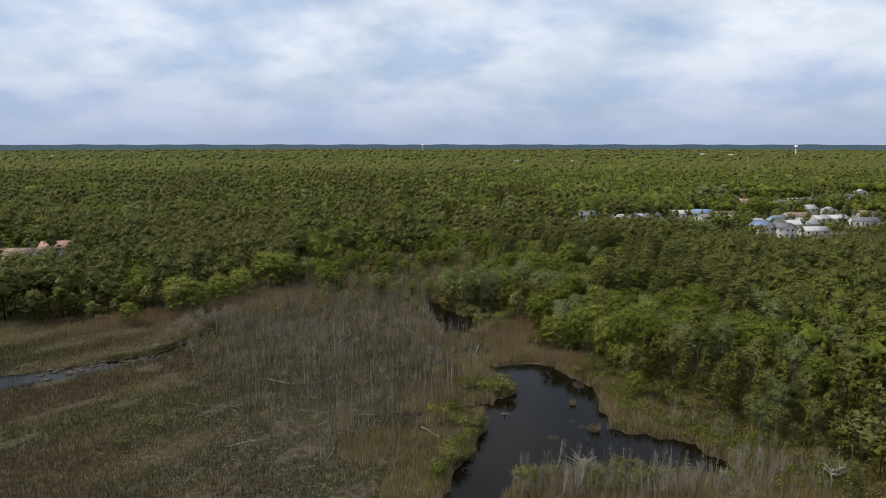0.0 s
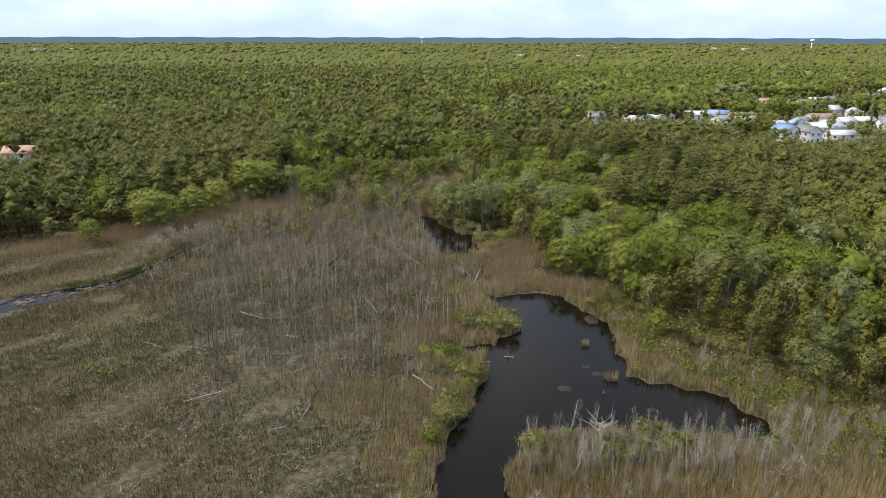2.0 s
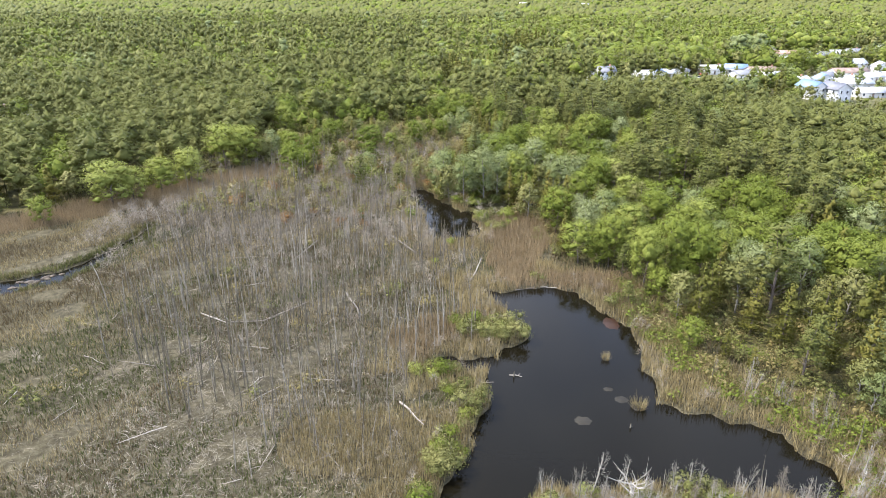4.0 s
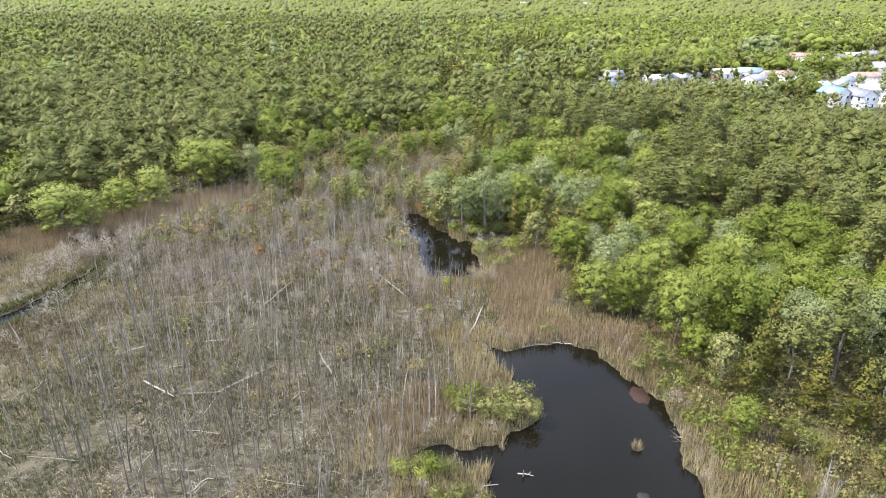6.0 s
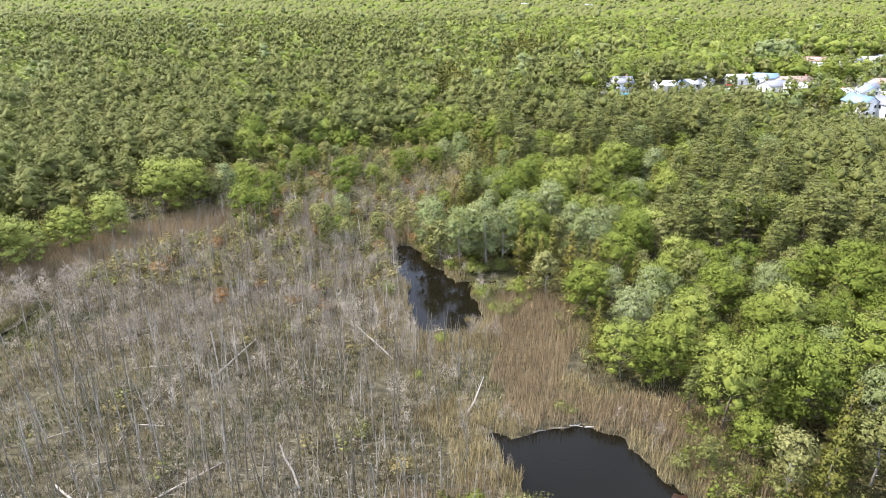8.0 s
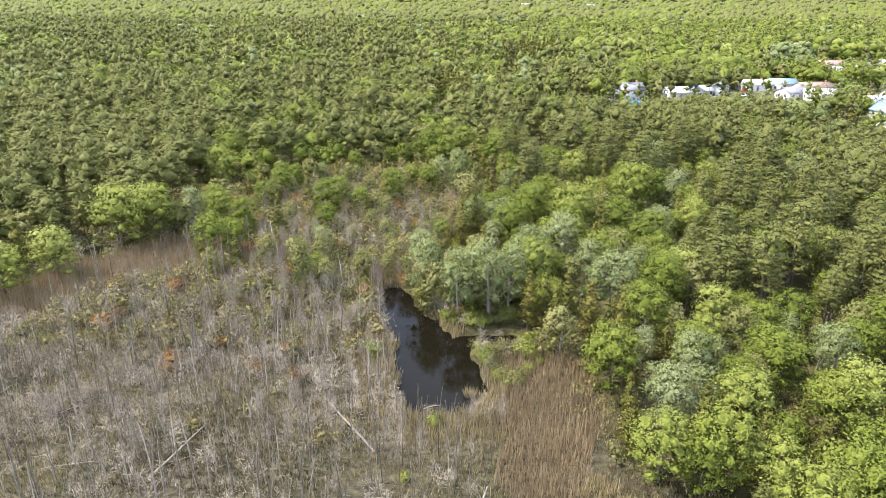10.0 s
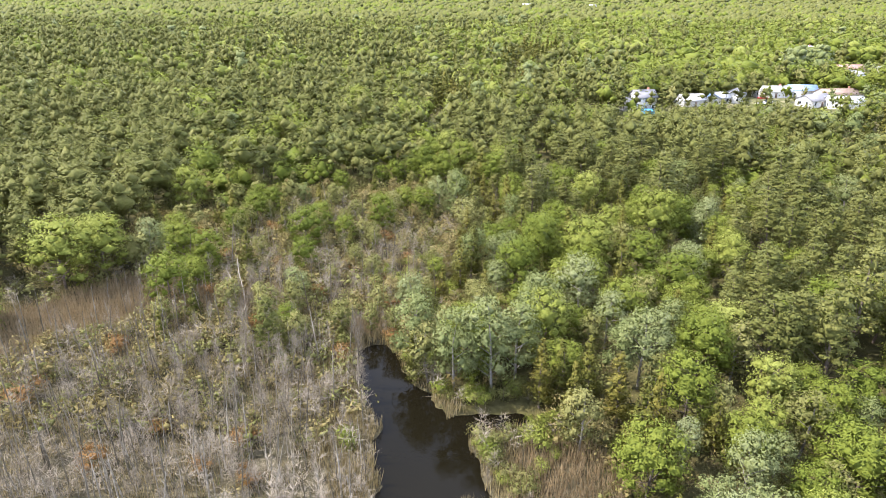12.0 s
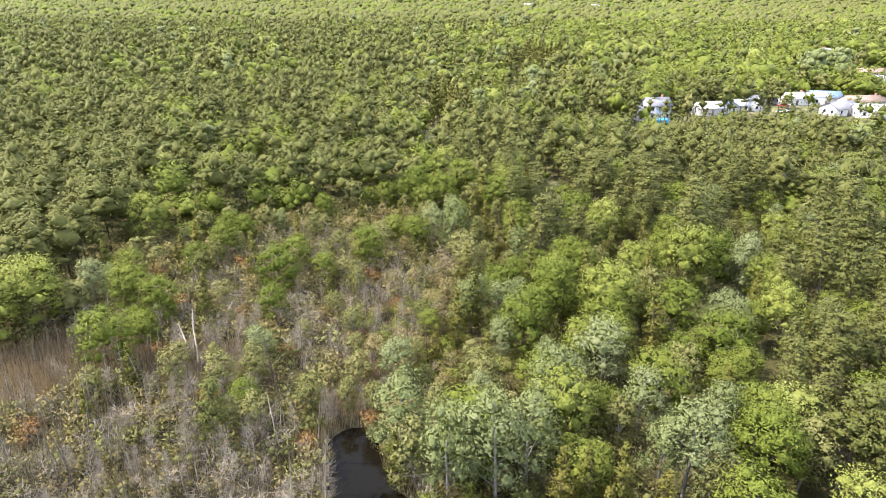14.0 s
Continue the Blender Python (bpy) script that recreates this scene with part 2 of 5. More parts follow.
def shore(x, y):
    """Metres from the water's edge, minus over water."""
    pond = capsules(x, y, PONDS) + 0.9 * wobble(x, y, 2.6, 1) + 0.4 * wobble(x, y, 0.9, 2)
    pond = np.maximum(pond, -capsules(x, y, LAND) + 0.6 * wobble(x, y, 1.6, 14))
    return np.minimum(pond, capsules(x, y, DITCH) + 0.7 * wobble(x, y, 2.0, 3))


WEST_EDGE = [(-400, 150), (-118, 181), (-98, 183), (-89, 198), (-79, 211), (-58, 228), (-46, 240)]
EAST_EDGE = [(68, 60), (65, 96), (60, 105), (51, 114), (43, 124), (40, 140), (38, 153), (26, 160), (24, 178), (18, 186), (14, 190), (4, 192), (1, 199), (-1, 207), (-3, 214)]


def east_of_edge(x, y):
    """Metres inside the woods on the east bank, minus in the marsh."""
    ys = np.array([p[1] for p in EAST_EDGE], float)
    xs = np.array([p[0] for p in EAST_EDGE], float)
    order = np.argsort(ys)
    return x - np.interp(y, ys[order], xs[order])


def west_of_edge(x, y):
    xs = np.array([p[0] for p in WEST_EDGE], float)
    ys = np.array([p[1] for p in WEST_EDGE], float)
    return np.where(x < -46, y - np.interp(x, xs, ys), -99.0)


VILLAGE = [(84, 391, 5, 118, 403, 5), (118, 403, 5, 137, 413, 7), (137, 413, 7, 176, 426, 10), (166, 398, 8, 190, 404, 13), (190, 404, 13, 255, 412, 30), (171, 340, 9, 200, 350, 12), (183, 377, 8, 206, 371, 12), (222, 480, 8, 236, 506, 12),
           (236, 506, 12, 300, 522, 14), (258, 590, 6, 268, 600, 6), (300, 522, 12, 385, 580, 16), (-178, 288, 12, -215, 294, 18), (-215, 294, 18, -300, 300, 26)]
GLADES = [(-0.5, 324, 2.6, 3, 372, 3.8), (31, 286, 1.2, 36, 308, 1.6), (29, 268, 1.6, 31, 282, 2)]


def woods(x, y):
    """0 in the open, 1 under closed woods."""
    swamp_end = 262 + 10 * wobble(x, y, 16, 4)
    e = np.where(y < 214, east_of_edge(x, y), np.where(x > -46, np.minimum(y - swamp_end, 60), -99))
    e = np.where((y >= 214) & (x > 0), np.maximum(e, x - 0.10 * (y - 214) - 2), e)
    return np.maximum(e, west_of_edge(x, y)) + 2.0 * wobble(x, y, 5, 5)


def ground_height(x, y):
    d = shore(x, y)
    z = np.where(d < 0, np.maximum(-0.9, d * 0.6), np.minimum(0.35, d * 0.35)) + 0.12 * wobble(x, y, 1.7, 6) * (d > 0.4)
    w = np.clip(woods(x, y) / 25, 0, 1)
    return z + 0.9 * w + 2.2 * np.clip(1 - capsules(x, y, VILLAGE[:11]) / 70, 0, 1)


# ---- mesh helpers ----
def mesh_of(name, pieces, mats, tint=None, smooth=False):
    """A mesh from (verts, faces, material index) arrays, with vertex normals where a fourth is given; faces of three or four corners."""
    me = bpy.data.meshes.new(name)
    offset, verts, loops, sizes, slots, normals = 0, [], [], [], [], []
    for v, f, slot, *n in pieces:
        if len(f) == 0:
            continue
        normals.append(n[0] if n else np.zeros((len(v), 3)))
        verts.append(np.asarray(v, np.float32))
        loops.append((np.asarray(f, np.int32) + offset).ravel())
        sizes.append(np.full(len(f), np.shape(f)[1], np.int32))
        slots.append(np.full(len(f), slot, np.int32))
        offset += len(v)
    verts, loops, sizes, slots = np.concatenate(verts), np.concatenate(loops), np.concatenate(sizes), np.concatenate(slots)
    me.vertices.add(len(verts))
    me.vertices.foreach_set("co", verts.ravel())
    me.loops.add(len(loops))
    me.loops.foreach_set("vertex_index", loops)
    me.polygons.add(len(sizes))
    me.polygons.foreach_set("loop_start", np.concatenate(([0], np.cumsum(sizes)[:-1])).astype(np.int32))
    for m in mats:
        me.materials.append(m)
    me.polygons.foreach_set("material_index", slots)
    if smooth:
        me.polygons.foreach_set("use_smooth", np.ones(len(sizes), bool))
    if tint is not None:
        me.attributes.new("tint", "FLOAT", "POINT").data.foreach_set("value", np.asarray(tint, np.float32))
    me.update(calc_edges=True)
    if any(len(p) > 3 for p in pieces):
        me.polygons.foreach_set("use_smooth", np.ones(len(sizes), bool))
        me.normals_split_custom_set_from_vertices(np.concatenate(normals).astype(np.float32))
    return me


def part(name, me, parent, label=""):
    ob = new(name, me)
    ob.parent = parent
    return tagged(ob, label)


def ico(level):
    bm = bmesh.new()
    bmesh.ops.create_icosphere(bm, subdivisions=level, radius=1.0)
    v = np.array([p.co[:] for p in bm.verts])
    f = np.array([[q.index for q in p.verts] for p in bm.faces])
    bm.free()
    return v, f


ICO1, ICO2 = ico(1), ico(2)
OCTA = (np.array([(1, 0, 0), (0, 1, 0), (-1, 0, 0), (0, -1, 0), (0, 0, 1), (0, 0, -1)], float), np.array([(0, 1, 4), (1, 2, 4), (2, 3, 4), (3, 0, 4), (1, 0, 5), (2, 1, 5), (3, 2, 5), (0, 3, 5)]))


def tube(points, radii, sides=5):
    """A tapered limb along points."""
    pts = [Vector(p) for p in points]
    vs, fs = [], []
    for i, p in enumerate(pts):
        d = (pts[min(i + 1, len(pts) - 1)] - pts[max(i - 1, 0)]).normalized()
        u = d.orthogonal().normalized()
        w = d.cross(u)
        for k in range(sides):
            a = 2 * math.pi * k / sides
            vs.append((p + (u * math.cos(a) + w * math.sin(a)) * radii[i])[:])
    for i in range(len(pts) - 1):
        for k in range(sides):
            a, b = i * sides + k, i * sides + (k + 1) % sides
            fs.append((a, b, b + sides, a + sides))
    return np.array(vs), np.array(fs)


def joined(tubes):
    vs, fs, n = [], [], 0
    for v, f in tubes:
        vs.append(v)
        fs.append(f + n)
        n += len(v)
    return np.concatenate(vs), np.concatenate(fs)


def leaves(rng, blobs, count, size, ragged=0.12, upright=0.0, slim=0.55, stir=0.36):
    """Small leaf sprigs, one triangle each, over the outer surface of the clumps (x, y, z, rx, rz) of a crown; none inside another clump."""
    b = np.array(blobs, float)
    weight = b[:, 3] * (b[:, 3] + b[:, 4])
    many = count * 4
    pick = rng.choice(len(b), many, p=weight / weight.sum())
    d = rng.normal(size=(many, 3))
    d[:, 2] = np.where(d[:, 2] < -0.4 * np.abs(d[:, 0]) - 0.3, -d[:, 2], d[:, 2])
    d /= np.linalg.norm(d, axis=1)[:, None]
    rad = np.stack([b[:, 3], b[:, 3], b[:, 4]], 1)
    centre = b[pick, :3] + d * rad[pick] * (1 + rng.uniform(-ragged * 1.3, ragged, many))[:, None]
    depth = np.min(np.linalg.norm((centre[:, None] - b[None, :, :3]) / rad[None], axis=2) + 9.0 * (np.arange(len(b))[None] == pick[:, None]), axis=1)
    good = np.nonzero(depth > 0.86)[0][:count]
    centre, d = centre[good], d[good]
    count = len(good)
    normal = d + rng.normal(size=(count, 3)) * 0.42 + [0, 0, 0.2 - upright]
    normal /= np.linalg.norm(normal, axis=1)[:, None]
    u = np.cross(normal, rng.normal(size=(count, 3)))
    u[:, 2] += upright
    u /= np.linalg.norm(u, axis=1)[:, None]
    w = np.cross(normal, u)
    w /= np.maximum(1e-6, np.linalg.norm(w, axis=1))[:, None]
    s = size * rng.uniform(0.6, 1.35, count)[:, None]
    v = np.stack([centre - u * s - w * s * slim, centre - u * s * 0.8 + w * s * slim, centre + u * s], 1)
    middle = b[:, :3].mean(0)
    out = centre - middle
    out /= np.maximum(1e-6, np.linalg.norm(out, axis=1))[:, None]
    soft = 0.42 * d + 0.8 * out + [0, 0, 0.2] + rng.normal(size=(count, 3)) * stir
    soft /= np.linalg.norm(soft, axis=1)[:, None]
    turned = np.einsum("ij,ij->i", np.cross(v[:, 1] - v[:, 0], v[:, 2] - v[:, 0]), soft) < 0
    v[turned] = v[turned][:, ::-1]
    return v.reshape(-1, 3), np.arange(3 * count).reshape(-1, 3), np.repeat(soft, 3, 0)


def cores(rng, blobs, level=1, shrink=0.78):
    """The dense inside of each clump."""
    base, faces = OCTA if level == 1 else ICO1
    vs, fs, ns, n = [], [], [], 0
    for x, y, z, rx, rz in blobs:
        ns.append(base)
        v = base * (1 + rng.uniform(-0.3, 0.3, (len(base), 1))) * [rx * shrink, rx * shrink, rz * shrink] + [x, y, z]
        vs.append(v)
        fs.append(faces + n)
        n += len(v)
    return np.concatenate(vs), np.concatenate(fs), np.concatenate(ns)


def blobs_of(kind, rng, h):
    """Clumps of a crown for a tree h metres high."""
    out = []
    if kind == "pine":
        for tier in range(9):
            f = 0.36 + 0.57 * (tier + rng.uniform(-0.2, 0.2)) / 8
            arms = 5 if tier < 4 else 4 if tier < 7 else 3
            for k in range(arms):
                a = tier * 1.1 + 2 * math.pi * k / arms + rng.uniform(-0.4, 0.4)
                reach = h * (0.03 + 0.125 * min(1.0, 1.55 * (1.0 - f))) * rng.uniform(0.6, 1.15)
                out.append((reach * math.cos(a), reach * math.sin(a), h * (f + rng.uniform(-0.02, 0.03)), h * rng.uniform(0.05, 0.075), h * rng.uniform(0.028, 0.042)))
        out += [(0, 0, h * 0.95, h * 0.03, h * 0.05), (0, 0, h * 0.82, h * 0.065, h * 0.11), (0, 0, h * 0.6, h * 0.11, h * 0.18)]
    elif kind == "cedar":
        for k in range(11):
            f = 0.14 + 0.8 * k / 10
            reach = h * 0.10 * (1.05 - f) * rng.uniform(0.3, 1.0)
            a = k * 2.4
            out.append((reach * math.cos(a), reach * math.sin(a), h * f, h * (0.03 + 0.115 * (1 - f)), h * 0.085))
    elif kind == "shrub":
        for k in range(6):
            a, r = rng.uniform(0, 6.28), h * rng.uniform(0.1, 0.55)
            out.append((r * math.cos(a), r * math.sin(a), h * rng.uniform(0.3, 0.7), h * rng.uniform(0.26, 0.42), h * rng.uniform(0.22, 0.34)))
    elif kind == "leaf":
        for k in range(22):
            f = 0.22 + 0.64 * (k + rng.uniform(0, 1)) / 22
            reach = h * 0.225 * math.sqrt(max(0.1, 1 - ((f - 0.45) / 0.55) ** 2)) * rng.uniform(0.75, 1.1)
            a = k * 2.4 + rng.uniform(-0.5, 0.5)
            out.append((reach * math.cos(a), reach * math.sin(a), h * f, h * rng.uniform(0.08, 0.135), h * rng.uniform(0.075, 0.115)))
        out += [(0, 0, h * 0.84, h * 0.15, h * 0.12), (0, 0, h * 0.58, h * 0.26, h * 0.3)]
    else:
        for k in range(12):
            f = 0.24 + 0.64 * (k + rng.uniform(0, 1)) / 12
            reach = h * 0.17 * math.sqrt(max(0.1, 1 - ((f - 0.45) / 0.55) ** 2)) * rng.uniform(0.6, 1.15)
            a = k * 2.4 + rng.uniform(-0.7, 0.7)
            out.append((reach * math.cos(a), reach * math.sin(a), h * f, h * rng.uniform(0.075, 0.12), h * rng.uniform(0.08, 0.14)))
        out += [(0, 0, h * 0.85, h * 0.09, h * 0.13), (0, 0, h * 0.6, h * 0.16, h * 0.24)]
    return out


def trunk_of(kind, rng, h, blobs):
    """A tapered, slightly bent trunk with limbs out to the clumps."""
    bend = rng.normal(size=(4, 2)) * h * 0.012
    tops = 0.93
    thick = h * (0.014 if kind != "shrub" else 0.02)
    pts = [(bend[i][0] * i, bend[i][1] * i, -0.3 + h * tops * i / 3) for i in range(4)]
    tubes = [tube(pts, [thick, thick * 0.8, thick * 0.5, thick * 0.15], 6)]
    for x, y, z, rx, rz in blobs[:8]:
        z0 = max(h * 0.15, z - h * 0.12)
        tubes.append(tube([(bend[1][0], bend[1][1], z0), (x * 0.55, y * 0.55, (z0 + z) / 2 + 0.1), (x, y, z)], [thick * 0.4, thick * 0.26, thick * 0.1], 3))
    return joined(tubes)


CROWN = {"tawny": (900, 0.13, 0.3, 0.3), "pine": (1700, 0.145, 0.3, 0.0), "leaf": (2500, 0.14, 0.36, 0.1), "pale": (2300, 0.135, 0.3, 0.4), "cedar": (1300, 0.155, 0.18, 0.5), "olive": (1150, 0.145, 0.26, 0.3), "lime": (2400, 0.145, 0.34, 0.1)}
SHAPE = {"tawny": "pale", "pine": "pine", "leaf": "leaf", "pale": "pale", "cedar": "cedar", "shrub": "shrub", "olive": "pale", "lime": "leaf"}


def full_tree(kind, seed, h, foliage):
    """Trunk and crown meshes of a tree that stands near the path."""
    rng = np.random.default_rng(seed)
    blobs = blobs_of(SHAPE[kind], rng, h)
    count, size, ragged, upright = CROWN[kind]
    lv = leaves(rng, blobs, count, size, ragged, upright)
    cv = cores(rng, blobs, 1, 0.46 if SHAPE[kind] == "pale" else 0.6)
    tv = trunk_of(SHAPE[kind], rng, h, blobs)
    return (mesh_of(kind + "_trunk", [(*tv, 0)], [PALE_BARK if kind in ("pale", "olive", "tawny") else BARK], smooth=True),
            mesh_of(kind + "_crown", [(lv[0], lv[1], 0, lv[2]), (cv[0], cv[1], 0, cv[2])], [foliage]))


def plain_tree(kind, seed, h, count, size, clumps, level=1):
    """Verts and faces of a tree of the joined woods, cheap enough for thousands."""
    rng = np.random.default_rng(seed)
    blobs = blobs_of(SHAPE[kind], rng, h)
    if SHAPE[kind] == "pine":
        keep = [(0, 0, h * 0.54, h * 0.13, h * 0.17), (0, 0, h * 0.74, h * 0.09, h * 0.14)] + [(b[0], b[1], b[2], b[3] * 1.2, b[4] * 1.4) for b in blobs[:-3][::max(1, len(blobs) // clumps)][:clumps - 1]]
    elif SHAPE[kind] == "leaf":
        keep = [(0, 0, h * 0.56, h * 0.27, h * 0.28)] + [(b[0], b[1], b[2], b[3] * 1.25, b[4] * 1.25) for b in blobs[:-2][::max(1, len(blobs) // clumps)][:clumps - 1]]
    else:
        keep = [blobs[-1], blobs[-2]] + blobs[:-2][::-max(1, len(blobs) // clumps)][:max(1, clumps - 2)]
    lv, lf, ln = leaves(rng, blobs, count, size, CROWN[kind][2], CROWN[kind][3], 0.36 if kind in ("pine", "cedar") else 0.55, 0.10)
    cv, cf, cn = cores(rng, keep, 1 if count > 60 else level, 0.84)
    cn = cn + rng.normal(size=cn.shape) * 0.22
    stem = np.array([(-0.12, 0, 0), (0.12, 0, 0), (0, 0.12, h * 0.8), (0, -0.12, 0)])
    sf = np.array([(0, 1, 2), (1, 3, 2), (3, 0, 2)])
    return np.concatenate([lv, cv, stem]), np.concatenate([lf, cf + len(lv), sf + len(lv) + len(cv)]), np.concatenate([ln, cn, stem * [4, 4, 0] + [0, 0.1, 0.2]])


def scatter(name, protos, xs, ys, zs, scales, mat, label, category, rng, flat=1.0, broad=1.0):
    """Many plants joined into one mesh of kind stuff, each turned, sized and tinted by chance."""
    if len(xs) == 0:
        return None
    which = rng.integers(0, len(protos), len(xs))
    turn = rng.uniform(0, 2 * math.pi, len(xs))
    tints = np.clip(rng.uniform(0, 1, len(xs)) * 0.75 + 0.125 + 0.3 * wobble(xs, ys, 22, 77), 0, 1)
    pieces, colours = [], []
    for k, (v, f, *nn) in enumerate(protos):
        i = np.nonzero(which == k)[0]
        if len(i) == 0:
            continue
        c, s = np.cos(turn[i])[:, None], np.sin(turn[i])[:, None]
        sc = scales[i][:, None]
        wide = sc * broad * rng.uniform(0.85, 1.3, (len(i), 1))
        vv = np.stack([(v[None, :, 0] * c - v[None, :, 1] * s) * wide + xs[i][:, None], (v[None, :, 0] * s + v[None, :, 1] * c) * wide + ys[i][:, None], v[None, :, 2] * sc * flat + zs[i][:, None]], 2).reshape(-1, 3)
        ff = (f[None] + (np.arange(len(i)) * len(v))[:, None, None]).reshape(-1, f.shape[1])
        if nn:
            q = nn[0]
            q = np.stack([q[None, :, 0] * c - q[None, :, 1] * s, q[None, :, 0] * s + q[None, :, 1] * c, np.broadcast_to(q[None, :, 2], (len(i), len(q)))], 2).reshape(-1, 3)
            pieces.append((vv, ff, 0, q))
        else:
            pieces.append((vv, ff, 0))
        colours.append(np.repeat(tints[i], len(v)))
    return tagged(new(name, mesh_of(name, pieces, [mat], np.concatenate(colours))), label, category, kind="stuff")


# ---- ground and water ----
def build_ground():
    def axis(lo, hi, fine_lo, fine_hi, step):
        a = list(np.arange(fine_lo, fine_hi, step))
        s, p = step, a[-1]
        while p < hi:
            s *= 1.13
            p += s
            a.append(min(p, hi))
        s, p = step, a[0]
        while p > lo:
            s *= 1.13
            p -= s
            a.insert(0, max(p, lo))
        return np.array(a)
    xs, ys = axis(-4800, 4800, -110, 60, 1.25), axis(-600, 4850, 70, 222, 1.25)
    gx, gy = np.meshgrid(xs, ys)
    gz = ground_height(gx, gy)
    v = np.stack([gx, gy, gz], 2).reshape(-1, 3)
    nx = len(xs)
    i = (np.arange(len(ys) - 1)[:, None] * nx + np.arange(nx - 1)[None]).ravel()
    me = mesh_of("ground", [(v, np.stack([i, i + 1, i + nx + 1, i + nx], 1), 0)], [GROUND], smooth=True)
    wood = np.clip(woods(v[:, 0], v[:, 1]) / 6 + 0.3, 0, 1)
    yard = np.clip(0.5 - capsules(v[:, 0], v[:, 1], VILLAGE) / 8, 0, 1)
    yard = np.maximum(yard, np.clip(0.5 - capsules(v[:, 0], v[:, 1], GLADES) / 2, 0, 1))
    me.attributes.new("woodland", "FLOAT", "POINT").data.foreach_set("value", wood.astype(np.float32))
    me.attributes.new("yard", "FLOAT", "POINT").data.foreach_set("value", yard.astype(np.float32))
    tagged(new("ground", me), "brown peaty marsh ground rising into wooded flat land", "ground", kind="structure")
    w = np.array([(-140, 40, 0), (70, 40, 0), (70, 225, 0), (-140, 225, 0)], float)
    tagged(new("water", mesh_of("water", [(w, np.array([[0, 1, 2, 3]]), 0)], [WATER])), "dark tannin-brown still pond water", "water", kind="structure")


build_ground()


# ---- woods ----
def spots(rng, x0, x1, y0, y1, step, jitter=0.42):
    gx, gy = np.meshgrid(np.arange(x0, x1, step), np.arange(y0, y1, step))
    gx = gx + (np.arange(gx.shape[0])[:, None] % 2) * step / 2
    return (gx + rng.uniform(-jitter, jitter, gx.shape) * step).ravel(), (gy + rng.uniform(-jitter, jitter, gx.shape) * step).ravel()


def in_reach(x, y, margin=12):
    """Within the wedge of land that the flight looks over."""
    return np.abs(x - 2) < 0.70 * (y + 10) + margin


def species(rng, x, y):
    """0 pine, 1 green, 2 pale, 3 cedar, 4 olive, 5 lime, 6 tawny."""
    n = len(x)
    r = rng.uniform(0, 1, n)
    e = np.where(y < 214, east_of_edge(x, y), x - 4)
    bank = (e > -3) & (e < 46 + 9 * wobble(x, y, 12, 7)) & (y < 252 + 8 * wobble(x, y, 12, 8)) & (x > -4)
    q = 0.07 + 0.85 * r + 0.26 * wobble(x, y, 11, 79) + 0.42 * wobble(x, y, 38, 80) - 0.20 * np.clip((10 - x) / 40, 0, 1) - 0.06 * (x > 70)
    k = np.where(q < 0.58, 0, np.where(q < 0.76, 1, np.where(q < 0.88, 4, np.where(q < 0.94, 2, np.where(q < 0.99, 5, 3)))))
    k = np.where(bank, np.where(r < 0.46, 1, np.where(r < 0.59, 2, np.where(r < 0.64, 5, np.where(r < 0.84, 3, 4)))), k)
    k = np.where(bank & (e < 7) & (y > 185), np.where(r < 0.5, 3, np.where(r < 0.75, 2, 4)), k)
    k = np.where((x > 28) & (y < np.where(woods(x, y) > 4, 137, 152)) & (x > 68 - 0.3 * (y - 60)), np.where(r < 0.34, 4, np.where(r < 0.44, 1, np.where(r < 0.78, 3, np.where(r < 0.9, 0, 2)))), k)
    edge = (x < -46) & (west_of_edge(x, y) < 14)
    k = np.where(edge, np.where(r < 0.04, 5, np.where(r < 0.34, 4, np.where(r < 0.5, 3, 0))), k)
    swamp = (x > -58) & (x < 8) & (y < 285) & (y > 205)
    k = np.where(swamp, np.where(r < 0.28, 6, np.where(r < 0.66, 4, np.where(r < 0.82, 1, np.where(r < 0.90, 2, 3)))), k)
    broad = -0.35 * np.clip((40 - x) / 60, 0, 1) * np.clip((720 - y) / 100, 0, 1) + 1.3 * wobble(x, y, 42, 9) + 0.9 * wobble(x, y, 120, 13) + 0.3 * (r - 0.5) + 0.9 * np.clip((y - 480) / 120, -1.2, 1.0) + 1.0 * np.clip((x - 60) / 100, -0.9, 0.7)
    k = np.where((y > 300) & (broad > 0.55), np.where(r < 0.60, 1, np.where(r < 0.64, 5, np.where(r < 0.74, 4, 0))), k)
    k = np.where(capsules(x, y, [(186, 468, 10, 212, 494, 15)]) < 0, np.where(r < 0.7, 2, 1), k)
    k = np.where(capsules(x, y, [(42, 480, 7, 75, 590, 14), (4, 385, 5, 8, 420, 6)]) < 0, 3, k)
    return k


KINDS = ["pine", "leaf", "pale", "cedar", "olive", "lime", "tawny"]
HEIGHTS = {"tawny": 7.0, "pine": 14.0, "leaf": 9.8, "pale": 10.5, "cedar": 10.0, "olive": 8.0, "lime": 11.0}
NAMES = {"tawny": ("alder_tree", "thin tawny-leaved young tree in the swamp"), "pine": ("pine_tree", "tall pitch pine with dark olive needle clumps"), "leaf": ("maple_tree", "broad-leaved tree in fresh green spring leaf"),
         "pale": ("poplar_tree", "silvery pale-leaved tree on the wooded bank"), "cedar": ("cedar_tree", "narrow dark olive cedar beside the pond"),
         "olive": ("swamp_tree", "thin olive-leaved swamp tree with grey bark"), "lime": ("willow_tree", "yellow-green young-leaved tree at the wood's edge")}


